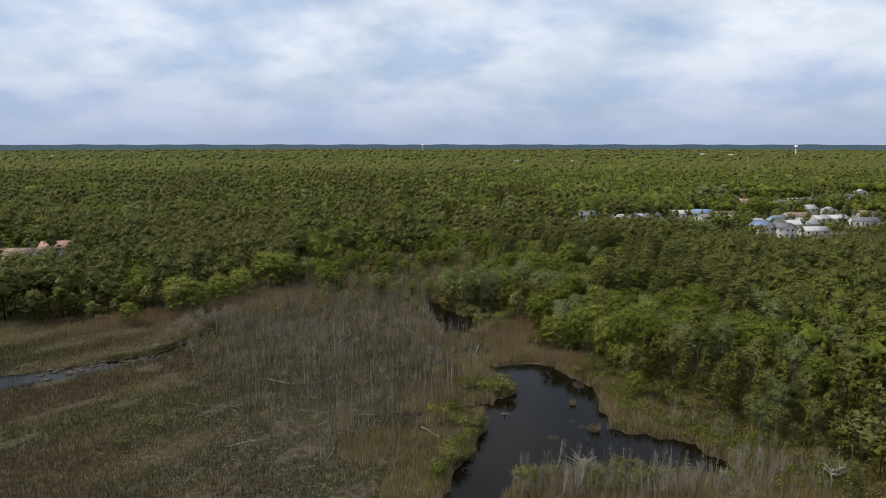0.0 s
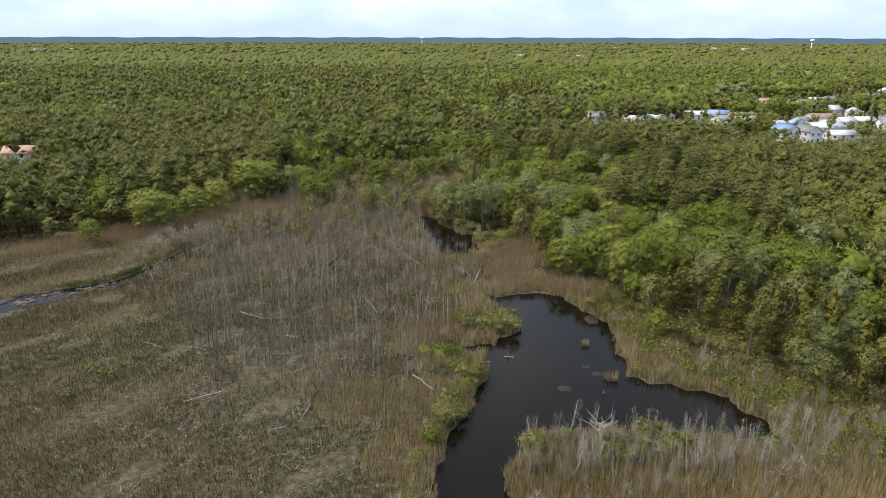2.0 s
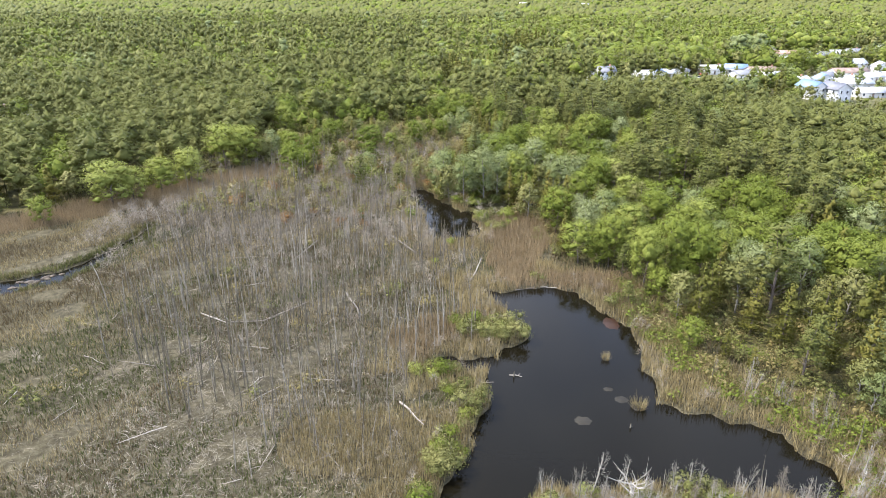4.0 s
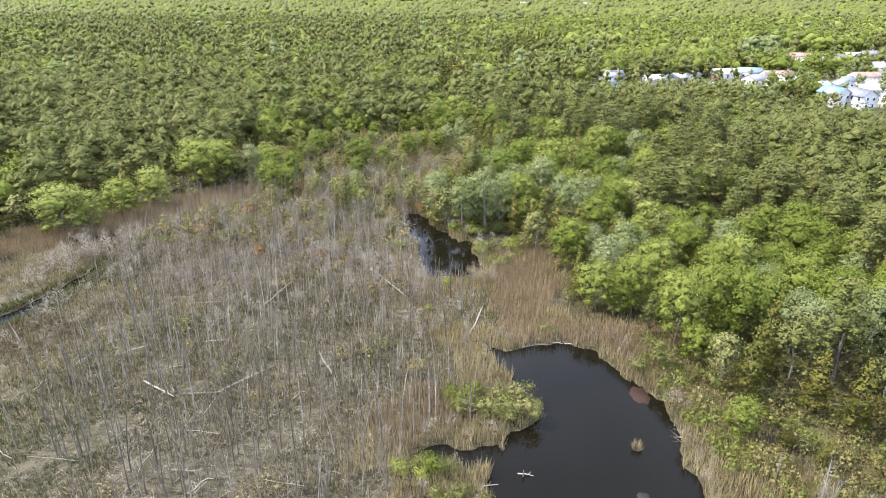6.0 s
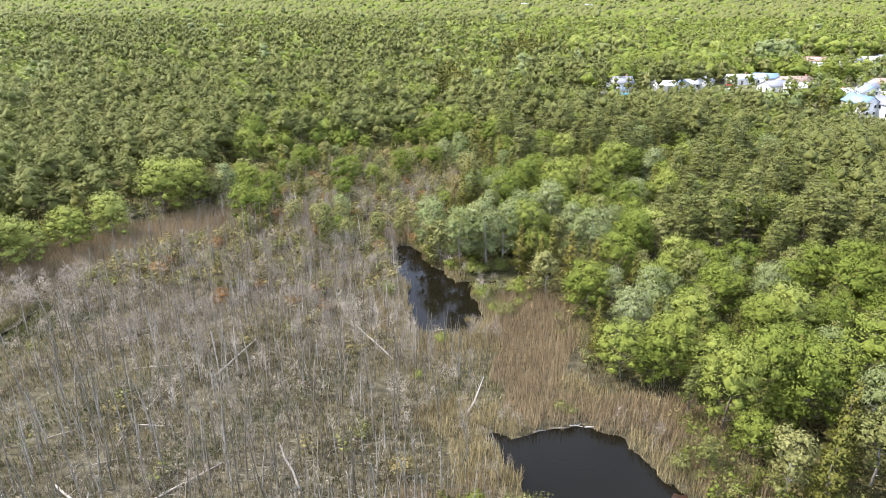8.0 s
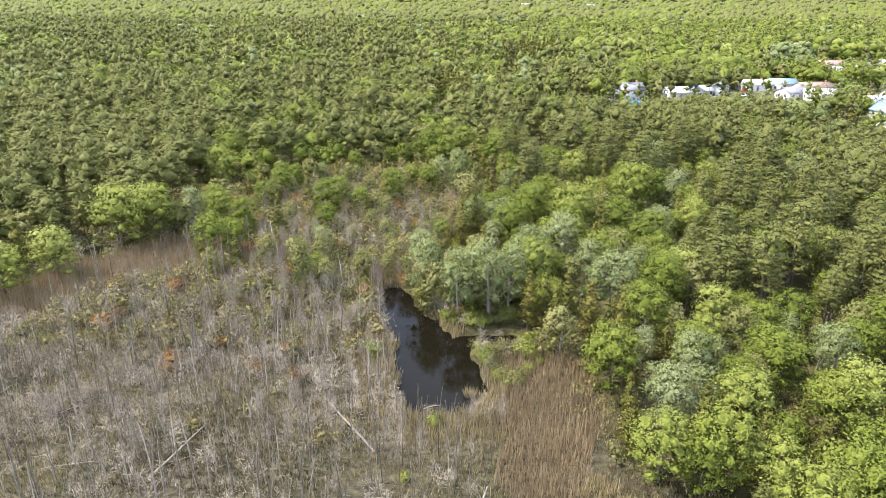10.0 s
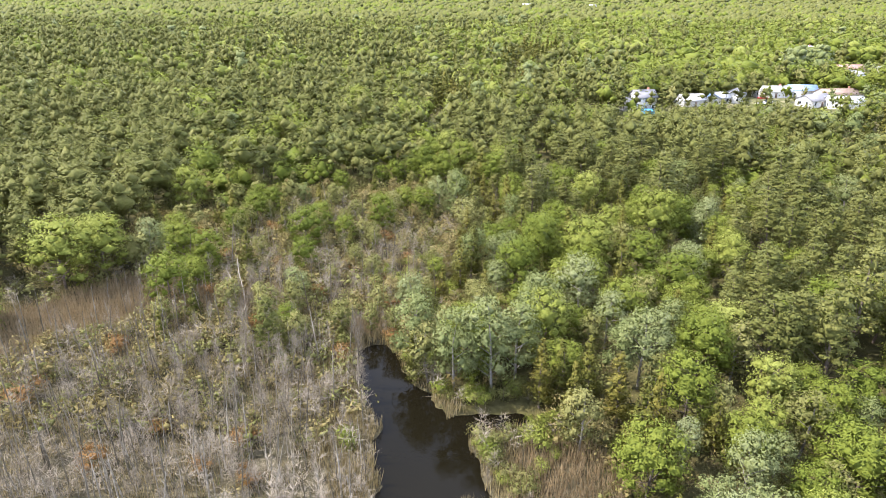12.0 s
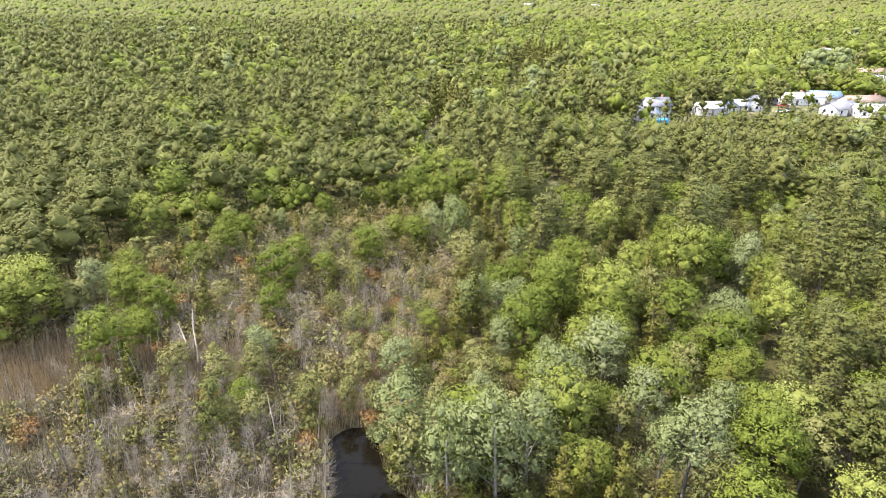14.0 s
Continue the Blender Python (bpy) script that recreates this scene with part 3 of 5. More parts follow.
# trees that stand out: kind, place, height and breadth
LANDMARKS = [("pale", 7, 196, 13, 1.1), ("pale", 12, 195.5, 15, 1.0), ("pale", 15.5, 198.5, 13, 1.1), ("pale", 31, 164.5, 11.5, 1.15), ("pale", 35.5, 167, 10, 1.0), ("lime", 38, 146.5, 13, 0.8), ("leaf", 43, 149.5, 13.5, 0.95), ("leaf", 48, 147, 13, 0.95),
             ("pale", 55, 140, 11.5, 1.1), ("pale", 63, 140.5, 12.5, 1.15), ("cedar", 53, 126, 11, 1.4), ("cedar", 56.5, 121, 11, 1.3), ("cedar", 50, 130, 9.5, 1.3), ("cedar", 59, 127, 11.5, 1.3), ("cedar", 18, 192.3, 10, 1.1),
             ("cedar", 21, 192.8, 9.5, 1.2), ("cedar", 24.3, 192.5, 10, 1.1), ("cedar", 27, 188.5, 10.5, 1.2), ("cedar", 27, 181.5, 11.4, 1.3), ("cedar", 29.5, 177.5, 9, 1.2), ("cedar", 30, 184, 10.5, 1.2),
             ("lime", -80, 193.5, 12.5, 1.3), ("lime", -76, 196.5, 10, 1.2), ("lime", -71.5, 203, 10.8, 1.35), ("lime", -66.5, 211, 11.5, 1.2), ("lime", -69, 215, 9, 1.1), ("lime", -62.5, 227.5, 14.5, 1.45), ("lime", -57.5, 232.5, 12.5, 1.35), ("lime", -60, 236, 12, 1.3), ("lime", -84, 199, 9, 1.1), ("lime", -53, 266, 12.5, 1.05),
             ("lime", -89.5, 180, 7.5, 1.1), ("lime", 46, 189, 9.5, 1.15), ("lime", 58, 233, 10, 0.9), ("lime", 36, 262, 10, 0.9),
             ("leaf", 205, 424, 15, 1.55), ("cedar", 238, 384, 9, 1.2), ("pale", 205, 488, 14, 1.6), ("pale", 196, 478, 12, 1.5), ("pale", 214, 499, 14, 1.4), ("olive", 190, 433, 9, 1.4)]


def build_woods():
    rng = np.random.default_rng(11)
    # near woods, one tree a spot
    x, y = spots(rng, -330, 330, 60, 455, 4.75)
    w = woods(x, y)
    open_land = (capsules(x, y, VILLAGE) < 2) | (capsules(x, y, GLADES) < 1.5)
    swamp = (x > -46) & (x < 4) & (y > 203) & (y < 285) & (rng.uniform(0, 1, len(x)) < 0.52 + 0.2 * wobble(x, y, 9, 16))
    scrub = (x > 28) & (y < 152) & (w > -9) & (w <= 0) & (shore(x, y) > 2.2) & (rng.uniform(0, 1, len(x)) < 0.75)
    ok = ((w > 0) | swamp | scrub) & in_reach(x, y) & ~open_land & (shore(x, y) > np.where((x > 0) & (y > 184), 0.1, 0.8))
    x, y = x[ok], y[ok]
    kind = species(rng, x, y)
    thin = rng.uniform(0, 1, len(x)) < np.where(kind == 0, 0.98, np.where((kind == 1) | (kind == 5), 0.90, 0.95))
    lx, ly = np.array([p[1] for p in LANDMARKS], float), np.array([p[2] for p in LANDMARKS], float)
    thin &= np.min(np.hypot(x[:, None] - lx, y[:, None] - ly) / np.array([p[3] * p[4] for p in LANDMARKS]), 1) > 0.26
    x, y, kind = np.concatenate([lx, x[thin]]), np.concatenate([ly, y[thin]]), np.concatenate([[KINDS.index(p[0]) for p in LANDMARKS], kind[thin]])
    z = ground_height(x, y)
    scale = (0.70 + 0.55 * rng.uniform(0, 1, len(x)) ** 1.3) * (1 + 0.12 * wobble(x, y, 14, 78)) * np.where((y > 340) & (kind != 0), 1.25, 1.0)
    scale = np.where((x > 28) & (y < 152) & (woods(x, y) <= 0), scale * 0.52, scale)
    dv = capsules(x, y, VILLAGE)
    south = (capsules(x, y + 25, VILLAGE) < dv) & (dv < 85)
    scale = np.where(south, scale * np.clip(np.where((x > 140) & (y < 400), 0.20 + 0.80 * dv / 90, 0.28 + 0.72 * dv / 65), 0.2, 1), scale)
    scale = np.where((x > -58) & (x < 8) & (y > 203) & (y < 285) & (kind != 0), scale * 0.82, scale)
    breadth = np.full(len(x), 1.14)
    scale[:len(LANDMARKS)] = [p[3] / HEIGHTS[p[0]] for p in LANDMARKS]
    breadth[:len(LANDMARKS)] = [p[4] for p in LANDMARKS]
    lone = capsules(x, y, [(0, 70, 0, 8, 235, 0)])
    lone = np.minimum(lone, capsules(x, y, [(25, 120, 0, 40, 250, 0)]) + 6)
    lone[:len(LANDMARKS)] = -1
    for k, name in enumerate(KINDS):
        i = np.nonzero(kind == k)[0]
        i = i[np.argsort(lone[i])]
        count = {"pine": 150, "leaf": 160, "pale": 90, "cedar": 80, "olive": 110, "lime": 50, "tawny": 80}[name]
        near, rest = i[:count], i[count:]
        protos = []
        for s in range(5):
            root = new(NAMES[name][0])
            trunk, crown = full_tree(name, 100 * k + s, HEIGHTS[name], FOLIAGE[name, "object"])
            part("trunk", trunk, root)
            part("crown", crown, root)
            protos.append(tagged(root, NAMES[name][1], "tree", NAMES[name][0].split("_")[0] + " trees of the near woods"))
        for n, j in enumerate(near):
            m = pose(x[j], y[j], z[j], rng.uniform(-3, 3), rng.uniform(-3, 3), rng.uniform(0, 360)) @ Matrix.Diagonal((scale[j] * breadth[j] * rng.uniform(0.9, 1.15), scale[j] * breadth[j] * rng.uniform(0.9, 1.15), scale[j], 1))
            if n < 5:
                protos[n].matrix_basis = m
            else:
                ob = copy_thing(protos[n % 5], Matrix())
                ob.matrix_basis = m
        for lo, hi, count, size, clumps in ((0, 290, 460, 0.25, 7), (290, 350, 270, 0.29, 6), (350, 999, 125, 0.36, 5)):
            j = rest[(y[rest] >= lo) & (y[rest] < hi)]
            cheap = [plain_tree(name, 900 + 10 * k + s, HEIGHTS[name], count, size, clumps) for s in range(9)]
            scatter(name + "_woods", cheap, x[j], y[j], z[j], scale[j], FOLIAGE[name, "tint"], NAMES[name][1].replace("tree", "trees") + ", many together", "woods", rng, 1.0, 1.24)
    # further woods
    x, y = spots(rng, -720, 720, 455, 900, 7.4, 0.62)
    ok = in_reach(x, y) & (capsules(x, y, VILLAGE) > 3)
    x, y = x[ok], y[ok]
    kind = species(rng, x, y)
    z, scale = ground_height(x, y), rng.uniform(0.75, 1.35, len(x)) * np.where(kind == 0, 1.1, 1.42)
    dv = capsules(x, y, VILLAGE)
    south = (capsules(x, y + 25, VILLAGE) < dv) & (dv < 60)
    scale = np.where(south, scale * np.clip(0.30 + 0.70 * dv / 60, 0.30, 1), scale)
    for k, name in enumerate(KINDS):
        i = np.nonzero(kind == k)[0]
        cheap = [plain_tree(name, 1900 + 10 * k + s, HEIGHTS[name], 34, 0.55, 3 if name in ("pine", "cedar") else 4, 1 if name in ("pine", "cedar") else 2) for s in range(8)]
        scatter(name + "_distant_woods", cheap, x[i], y[i], z[i], scale[i], FOLIAGE[name, "tint"], "distant " + NAMES[name][1].replace("tree", "trees"), "woods", rng, 1.0, 1.15)
    # far woods, broad crowns only
    for y0, y1, step, grow in ((900, 1600, 11.5, 1.35), (1600, 3000, 22, 2.1), (3000, 4650, 46, 3.4)):
        x, y = spots(rng, -0.72 * y1, 0.72 * y1, y0, y1, step, 0.65)
        ok = in_reach(x, y, 30)
        x, y = x[ok], y[ok]
        z, scale = ground_height(x, y), rng.uniform(0.55, 1.4, len(x))
        kind = np.where(rng.uniform(0, 1, len(x)) + 0.5 * wobble(x, y, 120, 12) + 0.3 * wobble(x, y, 31, 15) < 0.74, 0, 1)
        for k in (0, 1):
            i = np.nonzero(kind == k)[0]
            shapes = []
            for s in range(8):
                lumps = [(rng.uniform(-2.6, 2.6) * grow, rng.uniform(-2.6, 2.6) * grow, rng.uniform(4.0, 8.5), rng.uniform(1.9, 3.6) * grow, rng.uniform(2.8, 4.6)) for q in range(3 if grow < 1.5 else 2)]
                shapes.append(cores(rng, lumps, 1, 1.0))
            scatter("far_" + KINDS[k] + "_woods", shapes, x[i], y[i], z[i], scale[i], FOLIAGE[KINDS[k], "tint"], "far unbroken tree canopy of the plain", "woods", rng, 1.0, 1.15)


build_woods()


# ---- marsh plants ----
def blades(name, xs, ys, height, width, mat, label, category, rng, lean=0.25):
    """Upright reeds or sedges, one tapering blade each, joined into one mesh of kind stuff."""
    n = len(xs)
    zs = ground_height(xs, ys) - 0.05
    h = height * rng.uniform(0.55, 1.2, n)
    a = rng.uniform(0, math.pi, n)
    w = width * rng.uniform(0.6, 1.4, n)
    dx, dy = np.cos(a) * w / 2, np.sin(a) * w / 2
    lx, ly = rng.normal(size=n) * lean * h * 0.6, rng.normal(size=n) * lean * h * 0.6
    v = np.stack([np.stack([xs - dx, ys - dy, zs], 1), np.stack([xs + dx, ys + dy, zs], 1), np.stack([xs + lx, ys + ly, zs + h], 1)], 1).reshape(-1, 3)
    me = mesh_of(name, [(v, np.arange(3 * n).reshape(-1, 3), 0)], [mat], np.repeat(rng.uniform(0, 1, n), 3))
    return tagged(new(name, me), label, category, kind="stuff")


def russet(x, y):
    """Where the tall russet reeds grow (above 0)."""
    beds = capsules(x, y, [(15, 152, 4, 19, 178, 7), (19, 150, 4, 33, 150, 4), (34, 146, 3.5, 36, 132, 3), (-100, 176, 6, -72, 202, 8), (-72, 202, 8, -48, 224, 9), (-48, 224, 8, -28, 222, 6),
                            (-8, 214, 4, -3, 220, 4), (0, 133, 3, 6, 134, 4), (-3, 128, 4, 3, 131, 3)])
    return -beds + 1.5 * wobble(x, y, 3.5, 21)


def tan_beds(x, y):
    """Where tan reeds fringe the water."""
    d = shore(x, y)
    pond = capsules(x, y, PONDS)
    rim = np.where(pond < 7 + 4 * wobble(x, y, 6, 22), 3.0, -1.0)
    spit = -capsules(x, y, [(12, 80, 6, 44, 82, 14), (44, 88, 10, 66, 94, 10), (-12, 104, 6, 0, 104, 6), (35, 128, 4, 42, 112, 6), (42, 112, 6, 56, 102, 6)])
    return np.where(d > 0, np.maximum(rim, spit), -9)


def build_marsh_grass():
    rng = np.random.default_rng(31)
    n = 820000
    x, y = rng.uniform(-135, 74, n), rng.uniform(62, 266, n)
    x, y = np.concatenate([x, rng.uniform(6, 72, 90000)]), np.concatenate([y, rng.uniform(60, 101, 90000)])
    ok = (shore(x, y) > np.where(x < -60, 0.3, 0.05)) & (woods(x, y) < 4) & in_reach(x, y, 3)
    x, y = x[ok], y[ok]
    red = russet(x, y) > 0
    tan = ~red & (tan_beds(x, y) > 0)
    low = ~red & ~tan
    r = rng.uniform(0, 1, len(x))
    bare = wobble(x, y, 5, 23) + 0.8 * np.exp(-(((x + 26) / 14) ** 2 + ((y - 116) / 12) ** 2))
    low &= (r < 0.62) & ~((bare > 0.55) & (r < 0.75))
    strip = low & (wobble(x, y, 9, 24) + rng.normal(size=len(x)) * 0.35 > 0.48 - 0.8 * np.clip((y - 138) / 45, 0, 1) - 0.35 * np.clip((x + 12) / 10, 0, 1))
    blades("russet_reed_bed", x[red], y[red], 2.2, 0.085, REED["pink"], "tall russet-brown reed bed along the marsh edge", "reeds", rng, 0.18)
    blades("tan_reed_bed", x[tan], y[tan], 1.9, 0.085, REED["tan"], "dry tan reeds fringing the dark pond", "reeds", rng, 0.25)
    blades("tan_marsh_grass", x[strip], y[strip], 1.0, 0.09, REED["tan"], "dry tan marsh grass in patches", "grass", rng, 0.4)
    low &= ~strip
    brown = low & (r < 0.36 + 0.26 * np.clip((-45 - x) / 20, 0, 1)) & (wobble(x, y, 13, 25) > -0.25)
    blades("brown_marsh_grass", x[brown], y[brown], 1.1, 0.10, REED["brown"], "old russet-brown grass mixed into the sedge", "grass", rng, 0.4)
    low &= ~brown
    cut = (np.abs(capsules(x, y, DITCH) - 0.9 - 0.7 * wobble(x, y, 4, 26)) < 0.9) & (y > 146 - 0.75 * (x + 76))
    blades("ditch_grass", x[cut], y[cut], 1.3, 0.13, REED["green"], "fresh green grass tufts along the ditch bank", "grass", rng, 0.4)
    blades("marsh_sedge", x[low], y[low], 0.9, 0.11, REED["sedge"], "olive-brown sedge covering the open marsh", "grass", rng, 0.4)


build_marsh_grass()


def snag_tubes(rng, h, twigs):
    """A dead standing trunk with broken stubs, or with many bare twigs."""
    lean = rng.normal(size=2) * h * 0.045
    thick = h * 0.0065 + 0.028
    pts = [(lean[0] * f * f, lean[1] * f * f, -0.3 + h * f) for f in (0, 0.4, 0.75, 1.0)]
    tubes = [tube(pts, [thick, thick * 0.85, thick * 0.6, thick * 0.2], 4)]
    for k in range(twigs):
        f = rng.uniform(0.25, 0.98)
        a = rng.uniform(0, 6.28)
        long = h * rng.uniform(0.05, 0.13) * (1.4 - f) * (1.0 if twigs < 30 else 1.7)
        rise = long * rng.uniform(-0.25, 0.7)
        base = np.array((lean[0] * f * f, lean[1] * f * f, -0.3 + h * f))
        tip = base + [long * math.cos(a), long * math.sin(a), rise]
        tubes.append(tube([base, tip], [thick * 0.33, thick * 0.12], 3))
    return joined(tubes)


def twig_cloud(rng, h, count):
    """Fine bare twigs round a dead crown: thin slivers."""
    z = h * rng.uniform(0.3, 1.0, count)
    a = rng.uniform(0, 6.28, count)
    reach = h * 0.32 * np.sqrt(np.clip(1.05 - z / h, 0.03, 1)) * rng.uniform(0.3, 1, count)
    base = np.stack([reach * 0.4 * np.cos(a), reach * 0.4 * np.sin(a), z - h * 0.06], 1)
    tip = np.stack([reach * np.cos(a), reach * np.sin(a), z + h * rng.uniform(-0.03, 0.09, count)], 1)
    tip += rng.normal(size=tip.shape) * 0.15
    side = np.cross(tip - base, rng.normal(size=tip.shape))
    side *= 0.011 / np.maximum(1e-6, np.linalg.norm(side, axis=1))[:, None]
    v = np.stack([base - side, base + side, tip], 1).reshape(-1, 3)
    return v, np.arange(3 * count).reshape(-1, 3)


def build_snags():
    rng = np.random.default_rng(41)
    x, y = spots(rng, -85, 12, 88, 266, 1.55, 0.5)
    d = ((x + 26 + 0.10 * (y - 150)) / 33) ** 2 + ((y - 165) / 62) ** 2 + 0.35 * wobble(x, y, 9, 42)
    north = ((x + 24) / 30) ** 2 + ((y - 232) / 32) ** 2 + 0.4 * wobble(x, y, 7, 47)
    chance = np.maximum(np.clip(1.2 - d, 0, 0.6), np.clip(1.1 - north, 0, 0.20))
    ok = (shore(x, y) > 0.6) & (rng.uniform(0, 1, len(x)) < chance) & (woods(x, y) < 6)
    x, y = x[ok], y[ok]
    thicket = np.clip((y - 150) / 60, 0, 1) * 0.55 + 0.2 * wobble(x, y, 8, 43) > rng.uniform(0, 1, len(x))
    small = np.ones(len(x))
    ex, ey = rng.uniform(8, 62, 900), 82 + 46 * rng.uniform(0, 1, 900) ** 1.6
    extra = (shore(ex, ey) > 0.3) & (rng.uniform(0, 1, 900) < 0.4) & (capsules(ex, ey, [(14, 88, 6, 44, 91, 8), (44, 92, 4, 56, 100, 5), (41, 118, 3, 48, 110, 4), (50, 92, 6, 60, 92, 6)]) < 0)
    rx, ry = np.array([9.6, 11.3, 8.4, 13.6, 10.5, 12.0, -35.2, -16, -30, -3.2, -13.2, -41.1, -6.5]), np.array([138.5, 140.5, 134.0, 132.5, 178.5, 169.0, 197.9, 197.6, 224, 246.6, 256.3, 223.9, 197.9])
    x, y = np.concatenate([x, ex[extra], rx]), np.concatenate([y, ey[extra], ry])
    small = np.concatenate([small, np.full(extra.sum(), 0.74), np.where(ry < 190, 0.62, 1.15)])
    thicket = np.concatenate([thicket, rng.uniform(0, 1, extra.sum()) < 0.55, np.ones(len(rx), bool)])
    z = ground_height(x, y)
    line = capsules(x, y, [(-10, 95, 0, -12, 215, 0), (15, 85, 0, 40, 88, 0), (10, 130, 0, 10, 140, 0)])
    for bushy, name, label, mats in ((False, "dead_pole_tree", "bare grey-brown dead tree standing in the marsh", DEAD), (True, "dead_tree", "grey dead tree with fine bare twigs", TWIG)):
        i = np.nonzero(thicket == bushy)[0]
        i = i[np.argsort(line[i])]
        near, rest = i[:290], i[290:]
        roots, cheap = [], []
        for s in range(8):
            h = (6.0 if bushy else 8.0) * rng.uniform(0.65, 1.25)
            stem = snag_tubes(rng, h, 22 if bushy else 11)
            if bushy:
                root = new(name)
                part("trunk", mesh_of(name + "_trunk", [(*stem, 0)], [mats["object"]]), root)
                part("twig_crown", mesh_of(name + "_twigs", [(*twig_cloud(rng, h, 300), 0)], [mats["object"]]), root, "fine bare grey twigs")
            else:
                root = new(name, mesh_of(name, [(*stem, 0)], [mats["object"]]))
            roots.append(tagged(root, label, "dead tree", "dead trees of the marsh"))
            slim = snag_tubes(rng, h, 5)
            tri = np.concatenate([slim[1][:, [0, 1, 2]], slim[1][:, [0, 2, 3]]])
            if bushy:
                tv, tf = twig_cloud(rng, h, 90)
                cheap.append((np.concatenate([slim[0], tv]), np.concatenate([tri, tf + len(slim[0])])))
            else:
                cheap.append((slim[0], tri))
        for n, j in enumerate(near):
            f = rng.uniform(0.6, 1.2) * small[j]
            m = pose(x[j], y[j], z[j], rng.normal() * 5.5, rng.normal() * 5.5, rng.uniform(0, 360)) @ Matrix.Diagonal((f, f, f, 1))
            ob = roots[n] if n < 8 else copy_thing(roots[n % 8], Matrix())
            ob.matrix_basis = m
        scatter(name + "_stand", cheap, x[rest], y[rest], z[rest], rng.uniform(0.6, 1.2, len(rest)) * small[rest], mats["tint"], label.replace("trunk", "trunks").replace("tree", "trees") + ", thickly spread", "dead trees", rng)


build_snags()


def build_spit_stems():
    """Bleached bare stems crowding the spit and the east shore, and one large bare dead tree."""
    rng = np.random.default_rng(48)
    meshes = []
    for k in range(7):
        h = rng.uniform(3.2, 5.6)
        stem, twigs = snag_tubes(rng, h, 26), twig_cloud(rng, h, 60)
        meshes.append(mesh_of("bleached_stem", [(*stem, 0), (*twigs, 0)], [BLEACHED]))
    x, y = rng.uniform(8, 62, 1600), rng.uniform(86, 122, 1600)
    belt = np.minimum(capsules(x, y, [(12, 91, 4, 46, 93, 5)]), capsules(x, y, [(46, 94, 3, 62, 94, 4), (42, 116, 2, 50, 106, 3)]) + 1.5)
    ok = (shore(x, y) > 0.2) & (belt < 0) & (rng.uniform(0, 1, 1600) < 0.62)
    for n, (a, b) in enumerate(list(zip(x[ok], y[ok]))[:230]):
        ob = new("bleached_stem", meshes[n % 7])
        f = rng.uniform(0.6, 1.25)
        ob.matrix_basis = pose(a, b, float(ground_height(np.array(a), np.array(b))), rng.normal() * 7, rng.normal() * 7, rng.uniform(0, 360)) @ Matrix.Diagonal((f, f, f, 1))
        tagged(ob, "bleached bare dead stem among reeds on the spit", "dead tree", "bleached stems of the spit")
    for x, y, h in ((57.5, 89.5, 6.5), (21.5, 93.5, 6.0)):
        tubes = [tube([(0, 0, -0.3), (0.2, 0.1, h * 0.35), (-0.1, 0.3, h * 0.6)], [0.16, 0.13, 0.09], 7)]
        for k in range(9):
            a, z0 = k * 2.4, h * rng.uniform(0.3, 0.6)
            long = h * rng.uniform(0.3, 0.5)
            mid = np.array((math.cos(a) * long * 0.55, math.sin(a) * long * 0.55, z0 + long * 0.3))
            tip = np.array((math.cos(a + 0.4) * long, math.sin(a + 0.4) * long, z0 + long * rng.uniform(0.4, 0.9)))
            tubes.append(tube([(0.05, 0.15, z0), mid, tip], [0.07, 0.045, 0.015], 5))
            for q in range(4):
                tubes.append(tube([mid, mid + rng.normal(size=3) * h * 0.11 + [0, 0, 0.4]], [0.03, 0.008], 3))
        ob = new("bare_dead_tree", mesh_of("bare_dead_tree", [(*joined(tubes), 0)], [BLEACHED], smooth=True))
        ob.matrix_basis = pose(x, y, float(ground_height(np.array(x), np.array(y))))
        tagged(ob, "bleached dead tree with spreading bare boughs", "dead tree")


build_spit_stems()


